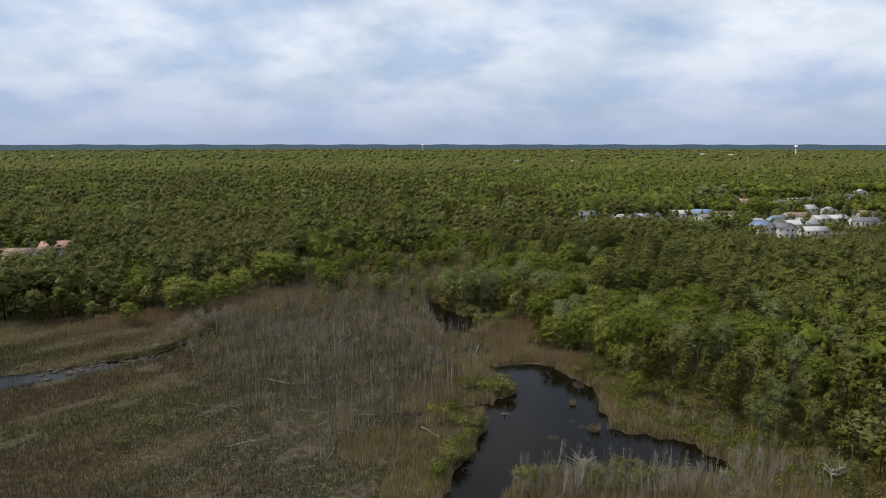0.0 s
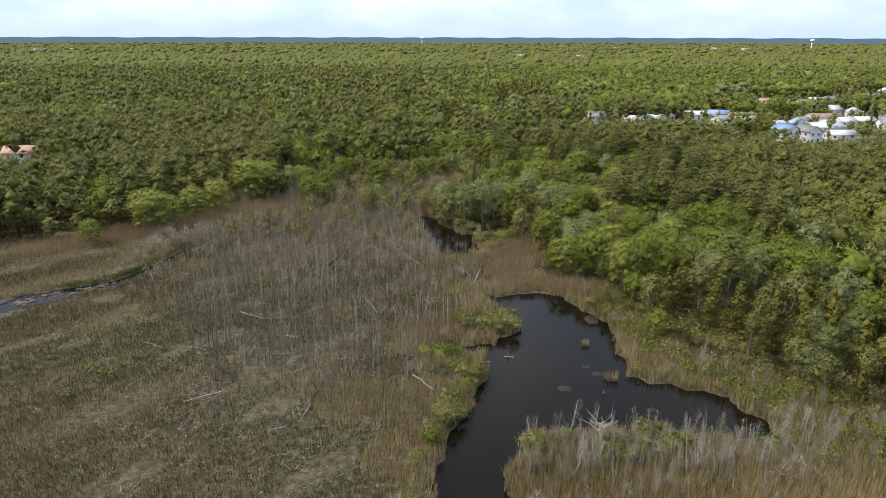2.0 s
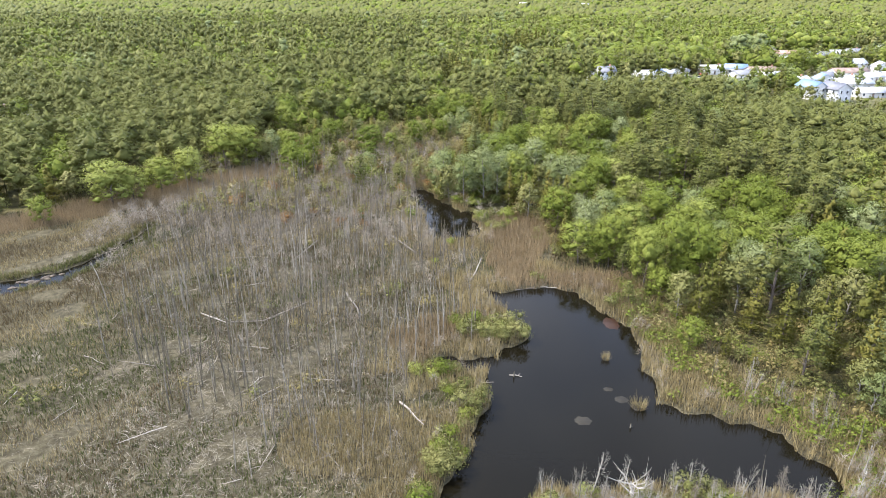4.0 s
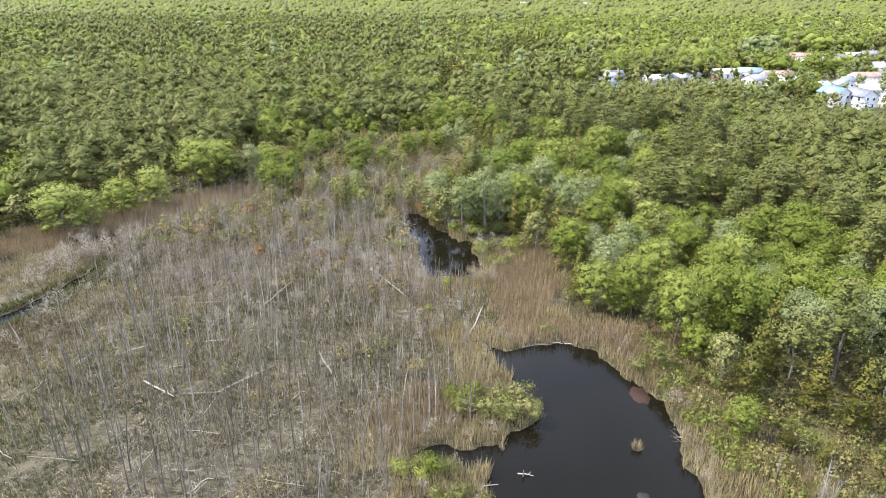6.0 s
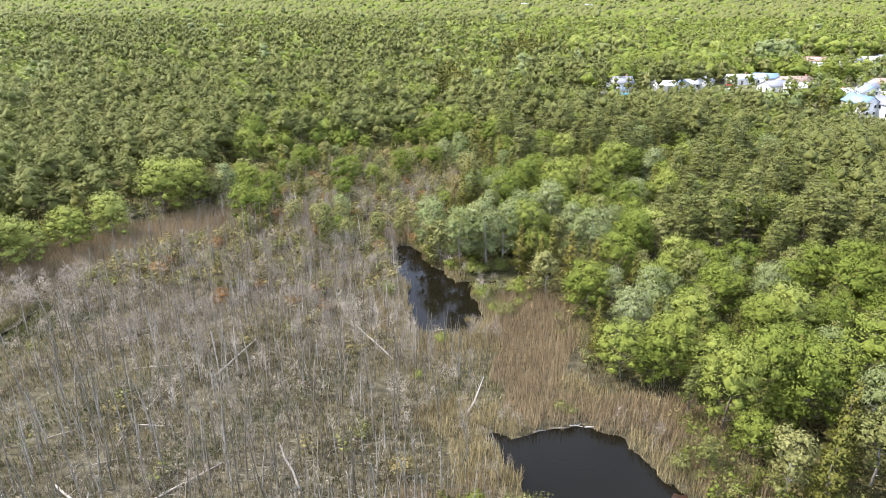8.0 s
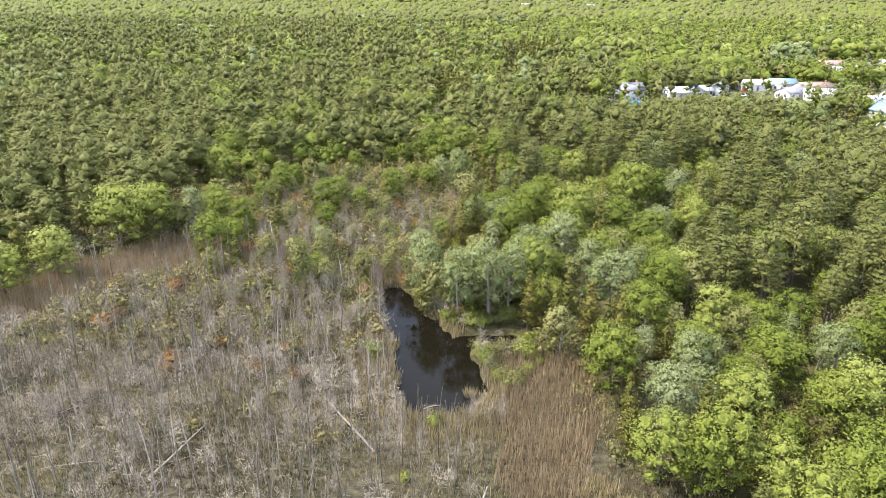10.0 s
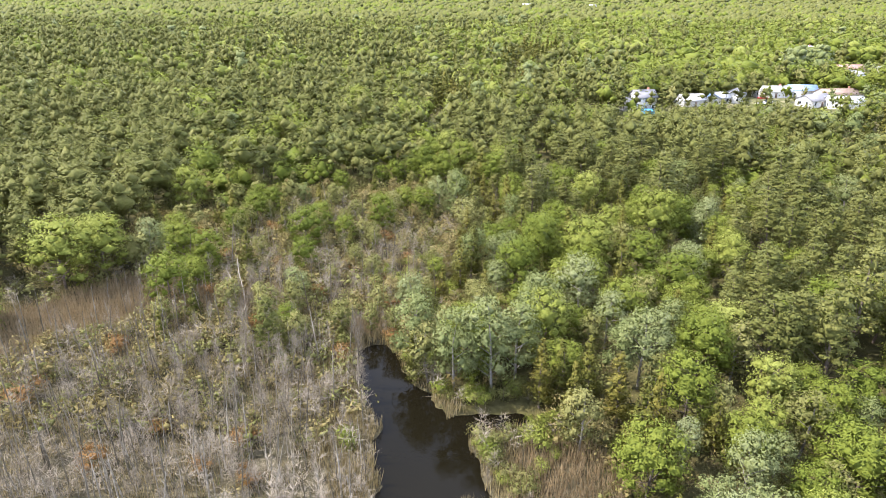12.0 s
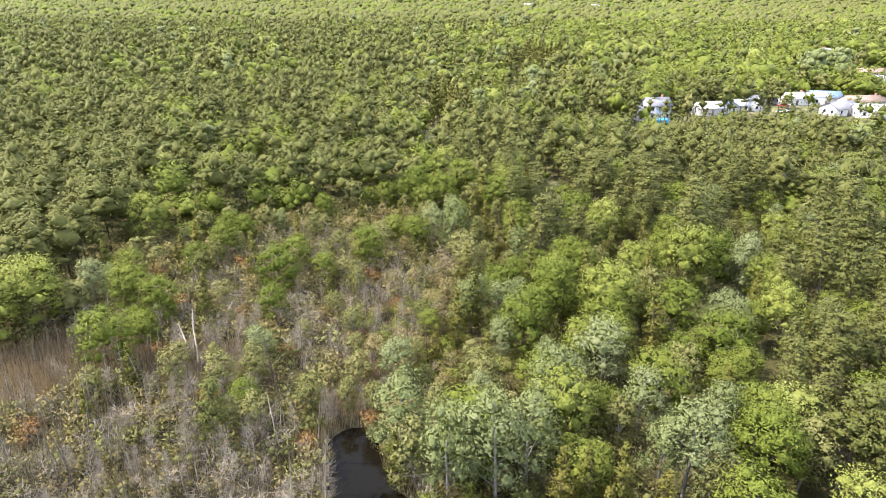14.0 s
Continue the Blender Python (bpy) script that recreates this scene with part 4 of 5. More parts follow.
def build_brush():
    """Grey twiggy scrub and fallen sticks between the dead trunks."""
    rng = np.random.default_rng(45)
    n = 14000
    x, y = rng.uniform(-75, 8, n), rng.uniform(95, 280, n)
    ok = (shore(x, y) > 0.7) & (rng.uniform(0, 1, n) < np.clip((y - 140) / 90, 0.03, 0.34) * np.where(y > 198, 0.5, 1.0) * (0.8 + wobble(x, y, 7, 46))) & (russet(x, y) < 0) & (woods(x, y) < 8)
    x, y = x[ok], y[ok]
    bx, by = rng.uniform(-5, 62, 6000), rng.uniform(70, 200, 6000)
    bd = shore(bx, by)
    rim = (bd > 0.3) & (bd < 4) & (rng.uniform(0, 1, 6000) < 0.16)
    spit = (bd > 0.3) & (capsules(bx, by, [(13, 88, 6, 42, 89, 9), (44, 92, 4, 56, 100, 5)]) < 0) & (rng.uniform(0, 1, 6000) < 0.20)
    x, y = np.concatenate([x, bx[rim | spit]]), np.concatenate([y, by[rim | spit]])
    cheap = []
    for k in range(6):
        v, f = twig_cloud(rng, 2.6, 75)
        cheap.append((v * [1.7, 1.7, 1.0], f))
    scatter("grey_brush", cheap, x, y, ground_height(x, y) - 0.5, rng.uniform(0.6, 1.3, len(x)) * (1 + 0.5 * np.clip((y - 150) / 40, 0, 1)), TWIG["tint"], "grey leafless scrub between dead trunks", "brush", rng)
    n = 19000
    x, y = rng.normal(-24, 14, n), rng.normal(118, 22, n)
    ok = shore(x, y) > 0.8
    x, y = x[ok], y[ok]
    a, long, up = rng.uniform(0, 6.28, len(x)), rng.uniform(0.4, 1.8, len(x)), rng.uniform(0.0, 0.5, len(x))
    z = ground_height(x, y) + rng.uniform(0.1, 0.75, len(x))
    base = np.stack([x, y, z], 1)
    tip = base + np.stack([np.cos(a) * long, np.sin(a) * long, up], 1)
    side = np.stack([-np.sin(a), np.cos(a), 0 * a], 1) * 0.024
    v = np.stack([base - side, base + side, tip], 1).reshape(-1, 3)
    me = mesh_of("fallen_sticks", [(v, np.arange(len(v)).reshape(-1, 3), 0)], [DEAD["tint"]], np.repeat(rng.uniform(0, 1, len(x)) ** 1.6, 3))
    tagged(new("fallen_sticks", me), "pale broken sticks strewn over the marsh", "sticks", kind="stuff")


build_brush()


# root and tip of each long fallen trunk, and how high its tip rests
FALLEN = [(-3.5, 163.5, -11.0, 172.0, 2.0), (-28.0, 134.5, -21.5, 140.5, 0.6), (-12.0, 137.0, -15.5, 143.0, 1.8), (-39.0, 137.5, -33.0, 133.0, 0.6), (-28.5, 159.0, -24.0, 166.0, 2.2), (-33.0, 134.5, -27.0, 134.3, 0.5),
          (-29.0, 222.0, -34.0, 229.0, 4.5), (-28.0, 220.0, -32.5, 232.0, 5.0), (-18.5, 222.5, -14.5, 230.0, 2.5), (-37.0, 233.0, -30.5, 226.0, 1.0), (6.8, 150.4, 9.5, 155.5, 3.0), (-4.0, 112.5, -0.5, 106.5, 0.8)]


def build_logs():
    rng = np.random.default_rng(51)
    meshes = []
    for s in range(6):
        long = rng.uniform(3.0, 7.5)
        pts = [(-long / 2, 0, 0), (-long / 6, rng.normal() * 0.15, 0.05), (long / 6, rng.normal() * 0.15, 0.08), (long / 2, 0, 0.02)]
        tubes = [tube(pts, [0.085, 0.08, 0.06, 0.03], 6)]
        for k in range(5):
            f = rng.uniform(-0.3, 0.45) * long
            tubes.append(tube([(f, 0, 0.05), (f + rng.uniform(0.1, 0.5), rng.normal() * 0.5, rng.uniform(0.2, 0.7))], [0.04, 0.012], 4))
        meshes.append(mesh_of("fallen_log", [(*joined(tubes), 0)], [LOG], smooth=True))
    x, y = rng.uniform(-58, 4, 400), rng.uniform(96, 205, 400)
    keep = (shore(x, y) > 2.0) & (np.exp(-(((x + 27) / 24) ** 2 + ((y - 128) / 38) ** 2)) > rng.uniform(0, 0.9, 400))
    for n, (a, b) in enumerate(list(zip(x[keep], y[keep]))[:55]):
        ob = new("fallen_log", meshes[n % 6])
        rise = rng.choice([3, 8, 20, 38], p=[0.5, 0.28, 0.14, 0.08])
        f = rng.uniform(0.35, 0.85)
        ob.matrix_basis = pose(a, b, float(ground_height(np.array(a), np.array(b))) + 0.25 + 2.6 * f * math.sin(radians(rise)), 0, -rise, rng.uniform(0, 360)) @ Matrix.Diagonal((f, f, f, 1))
        tagged(ob, "bleached fallen dead trunk lying in marsh grass", "log", "fallen logs")

    for x0, y0, x1, y1, z1 in FALLEN:
        long = math.hypot(x1 - x0, y1 - y0)
        pts = [(0, 0, 0), (long * 0.35, rng.normal() * 0.12, 0.05), (long * 0.7, rng.normal() * 0.12, 0.05), (long, 0, 0)]
        tubes = [tube(pts, [0.15, 0.13, 0.10, 0.05], 7)]
        for k in range(7):
            f = rng.uniform(0.3, 0.95) * long
            tubes.append(tube([(f, 0, 0.03), (f + rng.uniform(0.2, 0.7), rng.normal() * 0.6, rng.uniform(0.1, 0.7))], [0.04, 0.01], 4))
        ob = new("fallen_log", mesh_of("fallen_log", [(*joined(tubes), 0)], [LOG], smooth=True))
        ob.matrix_basis = pose(x0, y0, float(ground_height(np.array(x0), np.array(y0))) + 0.1, 0, -math.degrees(math.atan2(z1, long)), math.degrees(math.atan2(y1 - y0, x1 - x0)))
        tagged(ob, "long bleached trunk fallen among standing dead trees", "log", "fallen logs")


build_logs()


def build_shrubs():
    rng = np.random.default_rng(61)
    for name, kind, label, count in (("shore_shrub", "leaf", "bright green shrub on the pond's edge", 130), ("marsh_shrub", "olive", "olive-green shrub among reeds and dead trunks", 260), ("rust_shrub", "rust", "rust-brown leafed shrub in the swamp", 40)):
        n = 30000
        x, y = rng.uniform(-90, 70, n), rng.uniform(70, 292, n)
        d, w = shore(x, y), woods(x, y)
        r = rng.uniform(0, 1, n)
        if name == "shore_shrub":
            chance = np.where((d > 0.5) & (d < 3.0) & (x > 5) & (y > 184), 0.25, np.where((d > 0.5) & (d < 3.0), 0.05 * (wobble(x, y, 5, 64) > 0), 0.0)) * (capsules(x, y, PONDS) < 6)
            chance = np.where(capsules(x, y, [(5, 133, 3, 13, 131.3, 3.2), (1, 95, 2.5, 4.5, 106, 2), (2.5, 118, 2.2, 6, 110, 2.2), (24, 92, 3, 31, 94, 2.6), (9, 88, 2, 14, 92, 2.4), (46, 96, 4, 58, 92, 5), (15, 179, 2.4, 11.5, 183, 2), (40, 116, 3, 52, 103, 4), (34, 134, 2, 37, 126, 2.5), (37, 122, 2.5, 45, 112, 3), (33, 140, 2.5, 36, 146, 2.5)]) < 0, 0.4, chance)
            chance = np.where((x > 33) & (y < 146) & (w > -10) & (w < 6) & (d > 1.5), np.maximum(chance, 0.10), chance)
        elif name == "rust_shrub":
            chance = np.where((x > -50) & (x < 6) & (y > 178) & (y < 262) & (d > 1), 0.006, 0.0)
        else:
            chance = np.where((w > -2) & (w < 30) & (d > 1) & (y < 255), np.where(x > 0, 0.24, 0.14), 0.0)
            chance = np.where((x > 33) & (y < 150) & (w > -9) & (w < 22) & (d > 1.2), 0.42, chance)
            chance = np.where((x > -62) & (x < np.where(y > 214, 12, 3)) & (y > 186) & (d > 1) & (russet(x, y) < 1), (0.30 + 0.16 * wobble(x, y, 8, 62)) * np.clip((y - 172) / 40, 0, 1), chance)
            chance = np.where((x > -60) & (x < 2) & (y < 196) & (y > 100) & (d > 1) & (wobble(x, y, 7, 63) > 0.2), np.maximum(chance, 0.03), chance)
        i = np.nonzero((r < chance) & (d > 0.5))[0]
        rng.shuffle(i)
        line = capsules(x[i], y[i], [(10, 95, 0, 5, 230, 0)])
        i = i[np.argsort(line)]
        roots = []
        for s in range(5):
            h = rng.uniform(1.6, 2.6)
            rg = np.random.default_rng(600 + s)
            blobs = blobs_of("shrub", rg, h)
            root = new(name)
            part("stem", mesh_of(name + "_stem", [(*trunk_of("shrub", rg, h, blobs), 0)], [BARK]), root)
            part("crown", mesh_of(name + "_crown", [(v, f, 0, n) for v, f, n in (leaves(rg, blobs, 560, 0.095, 0.4, 0.4), cores(rg, blobs, 1, 0.48))], [FOLIAGE[("olive", "leaf", "olive", "lime", "olive")[s] if kind == "leaf" else ("olive", "tawny", "lime", "tawny", "leaf")[s] if kind == "olive" else kind, "object"]]), root)
            roots.append(tagged(root, label, "shrub", name.replace("_", " ") + "s"))
        z = ground_height(x, y)
        for n2, j in enumerate(i[:count]):
            f = rng.uniform(0.6, 1.5)
            m = pose(x[j], y[j], z[j], 0, 0, rng.uniform(0, 360)) @ Matrix.Diagonal((f, f, f, 1))
            ob = roots[n2] if n2 < 5 else copy_thing(roots[n2 % 5], Matrix())
            ob.matrix_basis = m
        rest = i[count:]
        cheap = []
        for s in range(5):
            rg = np.random.default_rng(650 + s)
            blobs = blobs_of("shrub", rg, 2.2)
            lv, lf, ln = leaves(rg, blobs, 105, 0.13, 0.4, 0.4)
            cv, cf, cn = cores(rg, blobs[:3], 1, 0.42)
            cheap.append((np.concatenate([lv, cv]), np.concatenate([lf, cf + len(lv)]), np.concatenate([ln, cn])))
        tones = ("olive", "tawny") if kind == "olive" else (kind,)
        for q, tone in enumerate(tones):
            some = rest[q::len(tones)]
            scatter(name + "_thicket", cheap, x[some], y[some], z[some], rng.uniform(0.4, 1.2, len(some)) * (1 + 0.45 * (y[some] > 180)), FOLIAGE[tone, "tint"], label.replace("shrub", "shrubs").replace("olive-green", tone + "-green" if tone == "olive" else tone) + ", many", "shrubs", rng)


build_shrubs()


# ---- small things in the pond ----
MUD_BANK = material("wet_mud", [(0.030, 0.022, 0.014), (0.060, 0.044, 0.028), (0.110, 0.082, 0.054)], 0.6, 1.5, bump=0.6, bump_scale=5)
MUD = material("muddy_mat", [(0.008, 0.006, 0.003), (0.015, 0.012, 0.006), (0.028, 0.022, 0.011)], 0.6, 1.5)
RUST = material("rusty_shallows", [(0.012, 0.005, 0.0015), (0.020, 0.008, 0.0025), (0.032, 0.013, 0.004)], 0.5, 0.8)


def build_pond_things():
    rng = np.random.default_rng(81)
    for x, y, r in ((26.1, 123.9, 0.9), (27.7, 112.0, 1.5), (33.0, 113.3, 0.7), (8.2, 175.5, 1.2), (9.6, 173.2, 0.9)):
        root = new("reed_islet")
        root.matrix_basis = pose(x, y, 0)
        v, f = ICO2
        lump = v * (1 + rng.uniform(-0.15, 0.15, (len(v), 1))) * [r * 0.6, r * 0.6, 0.3]
        part("mound", mesh_of("islet_mound", [(lump, f, 0)], [MUD], smooth=True), root)
        n = int(120 * r)
        a, q, h = rng.uniform(0, 6.28, n), r * 0.55 * np.sqrt(rng.uniform(0, 1, n)), rng.uniform(0.5, 1.5, n) * min(1.2, 0.6 + 0.4 * r)
        bx, by = q * np.cos(a), q * np.sin(a)
        w = rng.uniform(0, 3.14, n)
        dx, dy = np.cos(w) * 0.035, np.sin(w) * 0.035
        tip = np.stack([bx * 1.9 + rng.normal(size=n) * 0.12, by * 1.9 + rng.normal(size=n) * 0.12, h], 1)
        bl = np.stack([np.stack([bx - dx, by - dy, 0 * h], 1), np.stack([bx + dx, by + dy, 0 * h], 1), tip], 1).reshape(-1, 3)
        part("tuft", mesh_of("islet_tuft", [(bl, np.arange(3 * n).reshape(-1, 3), 0)], [REED["tan"]], np.repeat(rng.uniform(0, 1, n), 3)), root, "dry tan reed tuft")
        tagged(root, "small reed-topped islet in dark pond water", "islet", "reed islets")
    for x, y, h in ((11.9, 119.2, 0.9), (25.5, 107.8, 0.6)):
        me = mesh_of("tree_stump", [(*joined([tube([(0, 0, -0.4), (0.02, 0, h * 0.6), (0.05, 0.02, h)], [0.10, 0.08, 0.06], 8), tube([(0, 0, h * 0.4), (0.5, 0.1, 0.02)], [0.035, 0.012], 4)]), 0)], [DEAD["object"]], smooth=True)
        ob = new("tree_stump", me)
        ob.matrix_basis = pose(x, y, 0)
        tagged(ob, "dark rotten stump standing in the pond", "stump")
    for x, y, rx, ry, mat, label in ((19.8, 109.2, 1.1, 0.9, MUD, "brown floating mat of pond weed"), (24.7, 116.2, 0.7, 0.5, MUD, "brown floating mat of pond weed"), (25.9, 113.8, 0.9, 0.8, MUD, "brown floating mat of pond weed"), (29.6, 135.0, 1.3, 2.0, RUST, "rust-brown weedy shallows beside the bank")):
        n = 28
        ring = [(rx * math.cos(2 * math.pi * k / n) * (1 + 0.10 * math.sin(2.1 * k + x)), ry * math.sin(2 * math.pi * k / n) * (1 + 0.12 * math.sin(1.3 * k + y)), 0.0) for k in range(n)]
        v = np.array(ring + [(p * 0.97, q * 0.97, 0.012) for p, q, z in ring] + [(0, 0, 0.014)])
        f = np.array([(k, (k + 1) % n, n + (k + 1) % n) for k in range(n)] + [(k, n + (k + 1) % n, n + k) for k in range(n)] + [(n + k, n + (k + 1) % n, 2 * n) for k in range(n)])
        ob = new("weed_mat", mesh_of("weed_mat", [(v, f, 0)], [mat]))
        ob.matrix_basis = pose(x, y, 0.004)
        tagged(ob, label, "pond weed")
    # clumps of mud and old roots along the silted ditch
    lumps = []
    v, f = ICO2
    for k in range(4):
        lumps.append(mesh_of("mud_clump", [(v * (1 + rng.uniform(-0.3, 0.3, (len(v), 1))) * [1.0, 0.6, 0.3], f, 0)], [MUD_BANK], smooth=True))
    for k in range(54):
        u = rng.uniform(0, 1)
        cx, cy = -71 - 20 * u + rng.normal() * (0.6 + 1.6 * u), 152.5 - 13 * u + rng.normal() * (0.6 + 2.0 * u)
        if shore(np.array(cx), np.array(cy)) > 1.2:
            continue
        ob = new("mud_clump", lumps[k % 4])
        ob.matrix_basis = pose(cx, cy, 0.0, 0, 0, rng.uniform(-20, 70)) @ Matrix.Diagonal((*([rng.uniform(0.35, 1.0)] * 3), 1))
        tagged(ob, "wet brown mud clump lying in the silted ditch", "mud", "mud clumps")
    for x, y, yaw, long in ((15.8, 147.6, 14, 1.8), (18.2, 148.2, 4, 2.4), (20.6, 148.6, -8, 1.7), (22.7, 148.6, 9, 2.2), (24.8, 148.9, -10, 1.8), (26.2, 147.6, -32, 1.5), (9.6, 126.2, 40, 3.4), (7.6, 117.5, 15, 2.8), (12.2, 119.4, -12, 1.8), (3.2, 173.0, 20, 2.6)):
        pts = [(-long / 2, 0, 0), (0, rng.normal() * 0.12, 0.03), (long / 2, 0, 0)]
        ob = new("floating_log", mesh_of("floating_log", [(*joined([tube(pts, [0.09, 0.08, 0.04], 7), tube([(0.2, 0, 0.05), (0.6, 0.35, 0.3)], [0.04, 0.015], 4)]), 0)], [LOG], smooth=True))
        ob.matrix_basis = pose(x, y, 0.05, 0, 0, yaw)
        tagged(ob, "bleached log floating at the pond's edge", "log", "floating logs")


build_pond_things()


# ---- village and far buildings ----
SIDING = material("pale_siding", [(0.42, 0.40, 0.37), (0.55, 0.54, 0.52), (0.70, 0.69, 0.67)], 0.6, 1.0, vary="object", spread=0.6)
ROOFS = {"grey": material("grey_shingle", [(0.11, 0.11, 0.12), (0.16, 0.16, 0.17), (0.22, 0.22, 0.23)], 0.85, 3.0, bump=0.3, bump_scale=6),
         "white": material("white_metal_roof", [(0.33, 0.33, 0.33), (0.42, 0.42, 0.43), (0.52, 0.52, 0.53)], 0.5, 0.8),
         "brown": material("brown_shingle", [(0.13, 0.09, 0.07), (0.21, 0.15, 0.12), (0.28, 0.21, 0.17)], 0.85, 3.0, bump=0.3, bump_scale=6),
         "pink": material("faded_red_shingle", [(0.26, 0.15, 0.12), (0.33, 0.20, 0.16), (0.40, 0.26, 0.21)], 0.85, 3.0),
         "blue": material("blue_roof_sheet", [(0.12, 0.18, 0.28), (0.17, 0.25, 0.37), (0.24, 0.33, 0.45)], 0.5, 1.0)}
PANE = material("window_glass", [(0.02, 0.025, 0.03), (0.03, 0.035, 0.04)], 0.08, 1.0)
TRIM = material("white_trim", [(0.74, 0.74, 0.73), (0.82, 0.82, 0.81)], 0.5, 1.0)
BRICK = material("chimney_brick", [(0.20, 0.10, 0.07), (0.30, 0.16, 0.11)], 0.9, 5.0)


def box(x0, x1, y0, y1, z0, z1):
    v = np.array([(x, y, z) for z in (z0, z1) for y in (y0, y1) for x in (x0, x1)], float)
    f = np.array([(0, 2, 3, 1), (4, 5, 7, 6), (0, 1, 5, 4), (2, 6, 7, 3), (0, 4, 6, 2), (1, 3, 7, 5)])
    return v, f


def house(x, y, yaw, w, d, h, roof, rise=2.2, chimney=True):
    """A gabled house: the ridge runs along its width, eaves to front and back."""
    root = new("house")
    z = float(ground_height(np.array(float(x)), np.array(float(y))))
    root.matrix_basis = pose(x, y, z, 0, 0, yaw)
    bv = np.array([(-w / 2, -d / 2, -0.5), (w / 2, -d / 2, -0.5), (w / 2, d / 2, -0.5), (-w / 2, d / 2, -0.5), (-w / 2, -d / 2, h), (w / 2, -d / 2, h), (w / 2, d / 2, h), (-w / 2, d / 2, h), (-w / 2, 0, h + rise), (w / 2, 0, h + rise)])
    quads = np.array([(0, 1, 5, 4), (2, 3, 7, 6), (1, 2, 6, 5), (3, 0, 4, 7)])
    tris = np.array([(5, 6, 9), (7, 4, 8)])
    me = mesh_of("house_wall", [(bv, quads, 0), (bv, tris, 0)], [SIDING])
    part("wall", me, root)
    for side in (-1, 1):
        e, o = d / 2 + 0.45, w / 2 + 0.4
        drop = rise * 0.45 / (d / 2)
        a = [(-o, side * e, h - drop), (o, side * e, h - drop), (o, 0, h + rise + 0.05), (-o, 0, h + rise + 0.05)]
        v = np.array(a + [(p, q, r + 0.18) for p, q, r in a])
        f = np.array([(0, 1, 2, 3), (7, 6, 5, 4), (0, 4, 5, 1), (1, 5, 6, 2), (2, 6, 7, 3), (3, 7, 4, 0)])
        part("roof", mesh_of("house_roof", [(v, f, 0)], [ROOFS[roof]]), root)
    floors = 2 if h > 4 else 1
    for level in range(floors):
        zc = 1.6 + 2.7 * level
        for side in (-1, 1):
            for k in range(3):
                xc = -w / 2 + w * (k + 0.5) / 3
                if level == 0 and k == 1:
                    continue
                win = part("window", mesh_of("window_frame", [(*box(xc - 0.6, xc + 0.6, side * (d / 2 + 0.04) - 0.05, side * (d / 2 + 0.04) + 0.05, zc - 0.75, zc + 0.75), 0)], [TRIM]), root)
                part("pane", mesh_of("window_pane", [(*box(xc - 0.5, xc + 0.5, side * (d / 2 + 0.08) - 0.03, side * (d / 2 + 0.08) + 0.03, zc - 0.65, zc + 0.65), 0)], [PANE]), win)
        for side in (-1, 1):
            for yc in (-d / 5, d / 5):
                win = part("window", mesh_of("window_frame", [(*box(side * (w / 2 + 0.04) - 0.05, side * (w / 2 + 0.04) + 0.05, yc - 0.55, yc + 0.55, zc - 0.7, zc + 0.7), 0)], [TRIM]), root)
                part("pane", mesh_of("window_pane", [(*box(side * (w / 2 + 0.08) - 0.03, side * (w / 2 + 0.08) + 0.03, yc - 0.45, yc + 0.45, zc - 0.6, zc + 0.6), 0)], [PANE]), win)
    part("door", mesh_of("house_door", [(*box(-0.5, 0.5, -d / 2 - 0.09, -d / 2 + 0.02, 0, 2.05), 0)], [ROOFS["brown"]]), root)
    if chimney:
        part("chimney", mesh_of("house_chimney", [(*box(w * 0.22, w * 0.22 + 0.8, 0.3, 1.0, h, h + rise + 0.9), 0)], [BRICK]), root)
    storeys = "two-storey" if floors == 2 else "single-storey"
    return tagged(root, f"{storeys} pale house with a {roof} pitched roof", "house", "houses of the village")


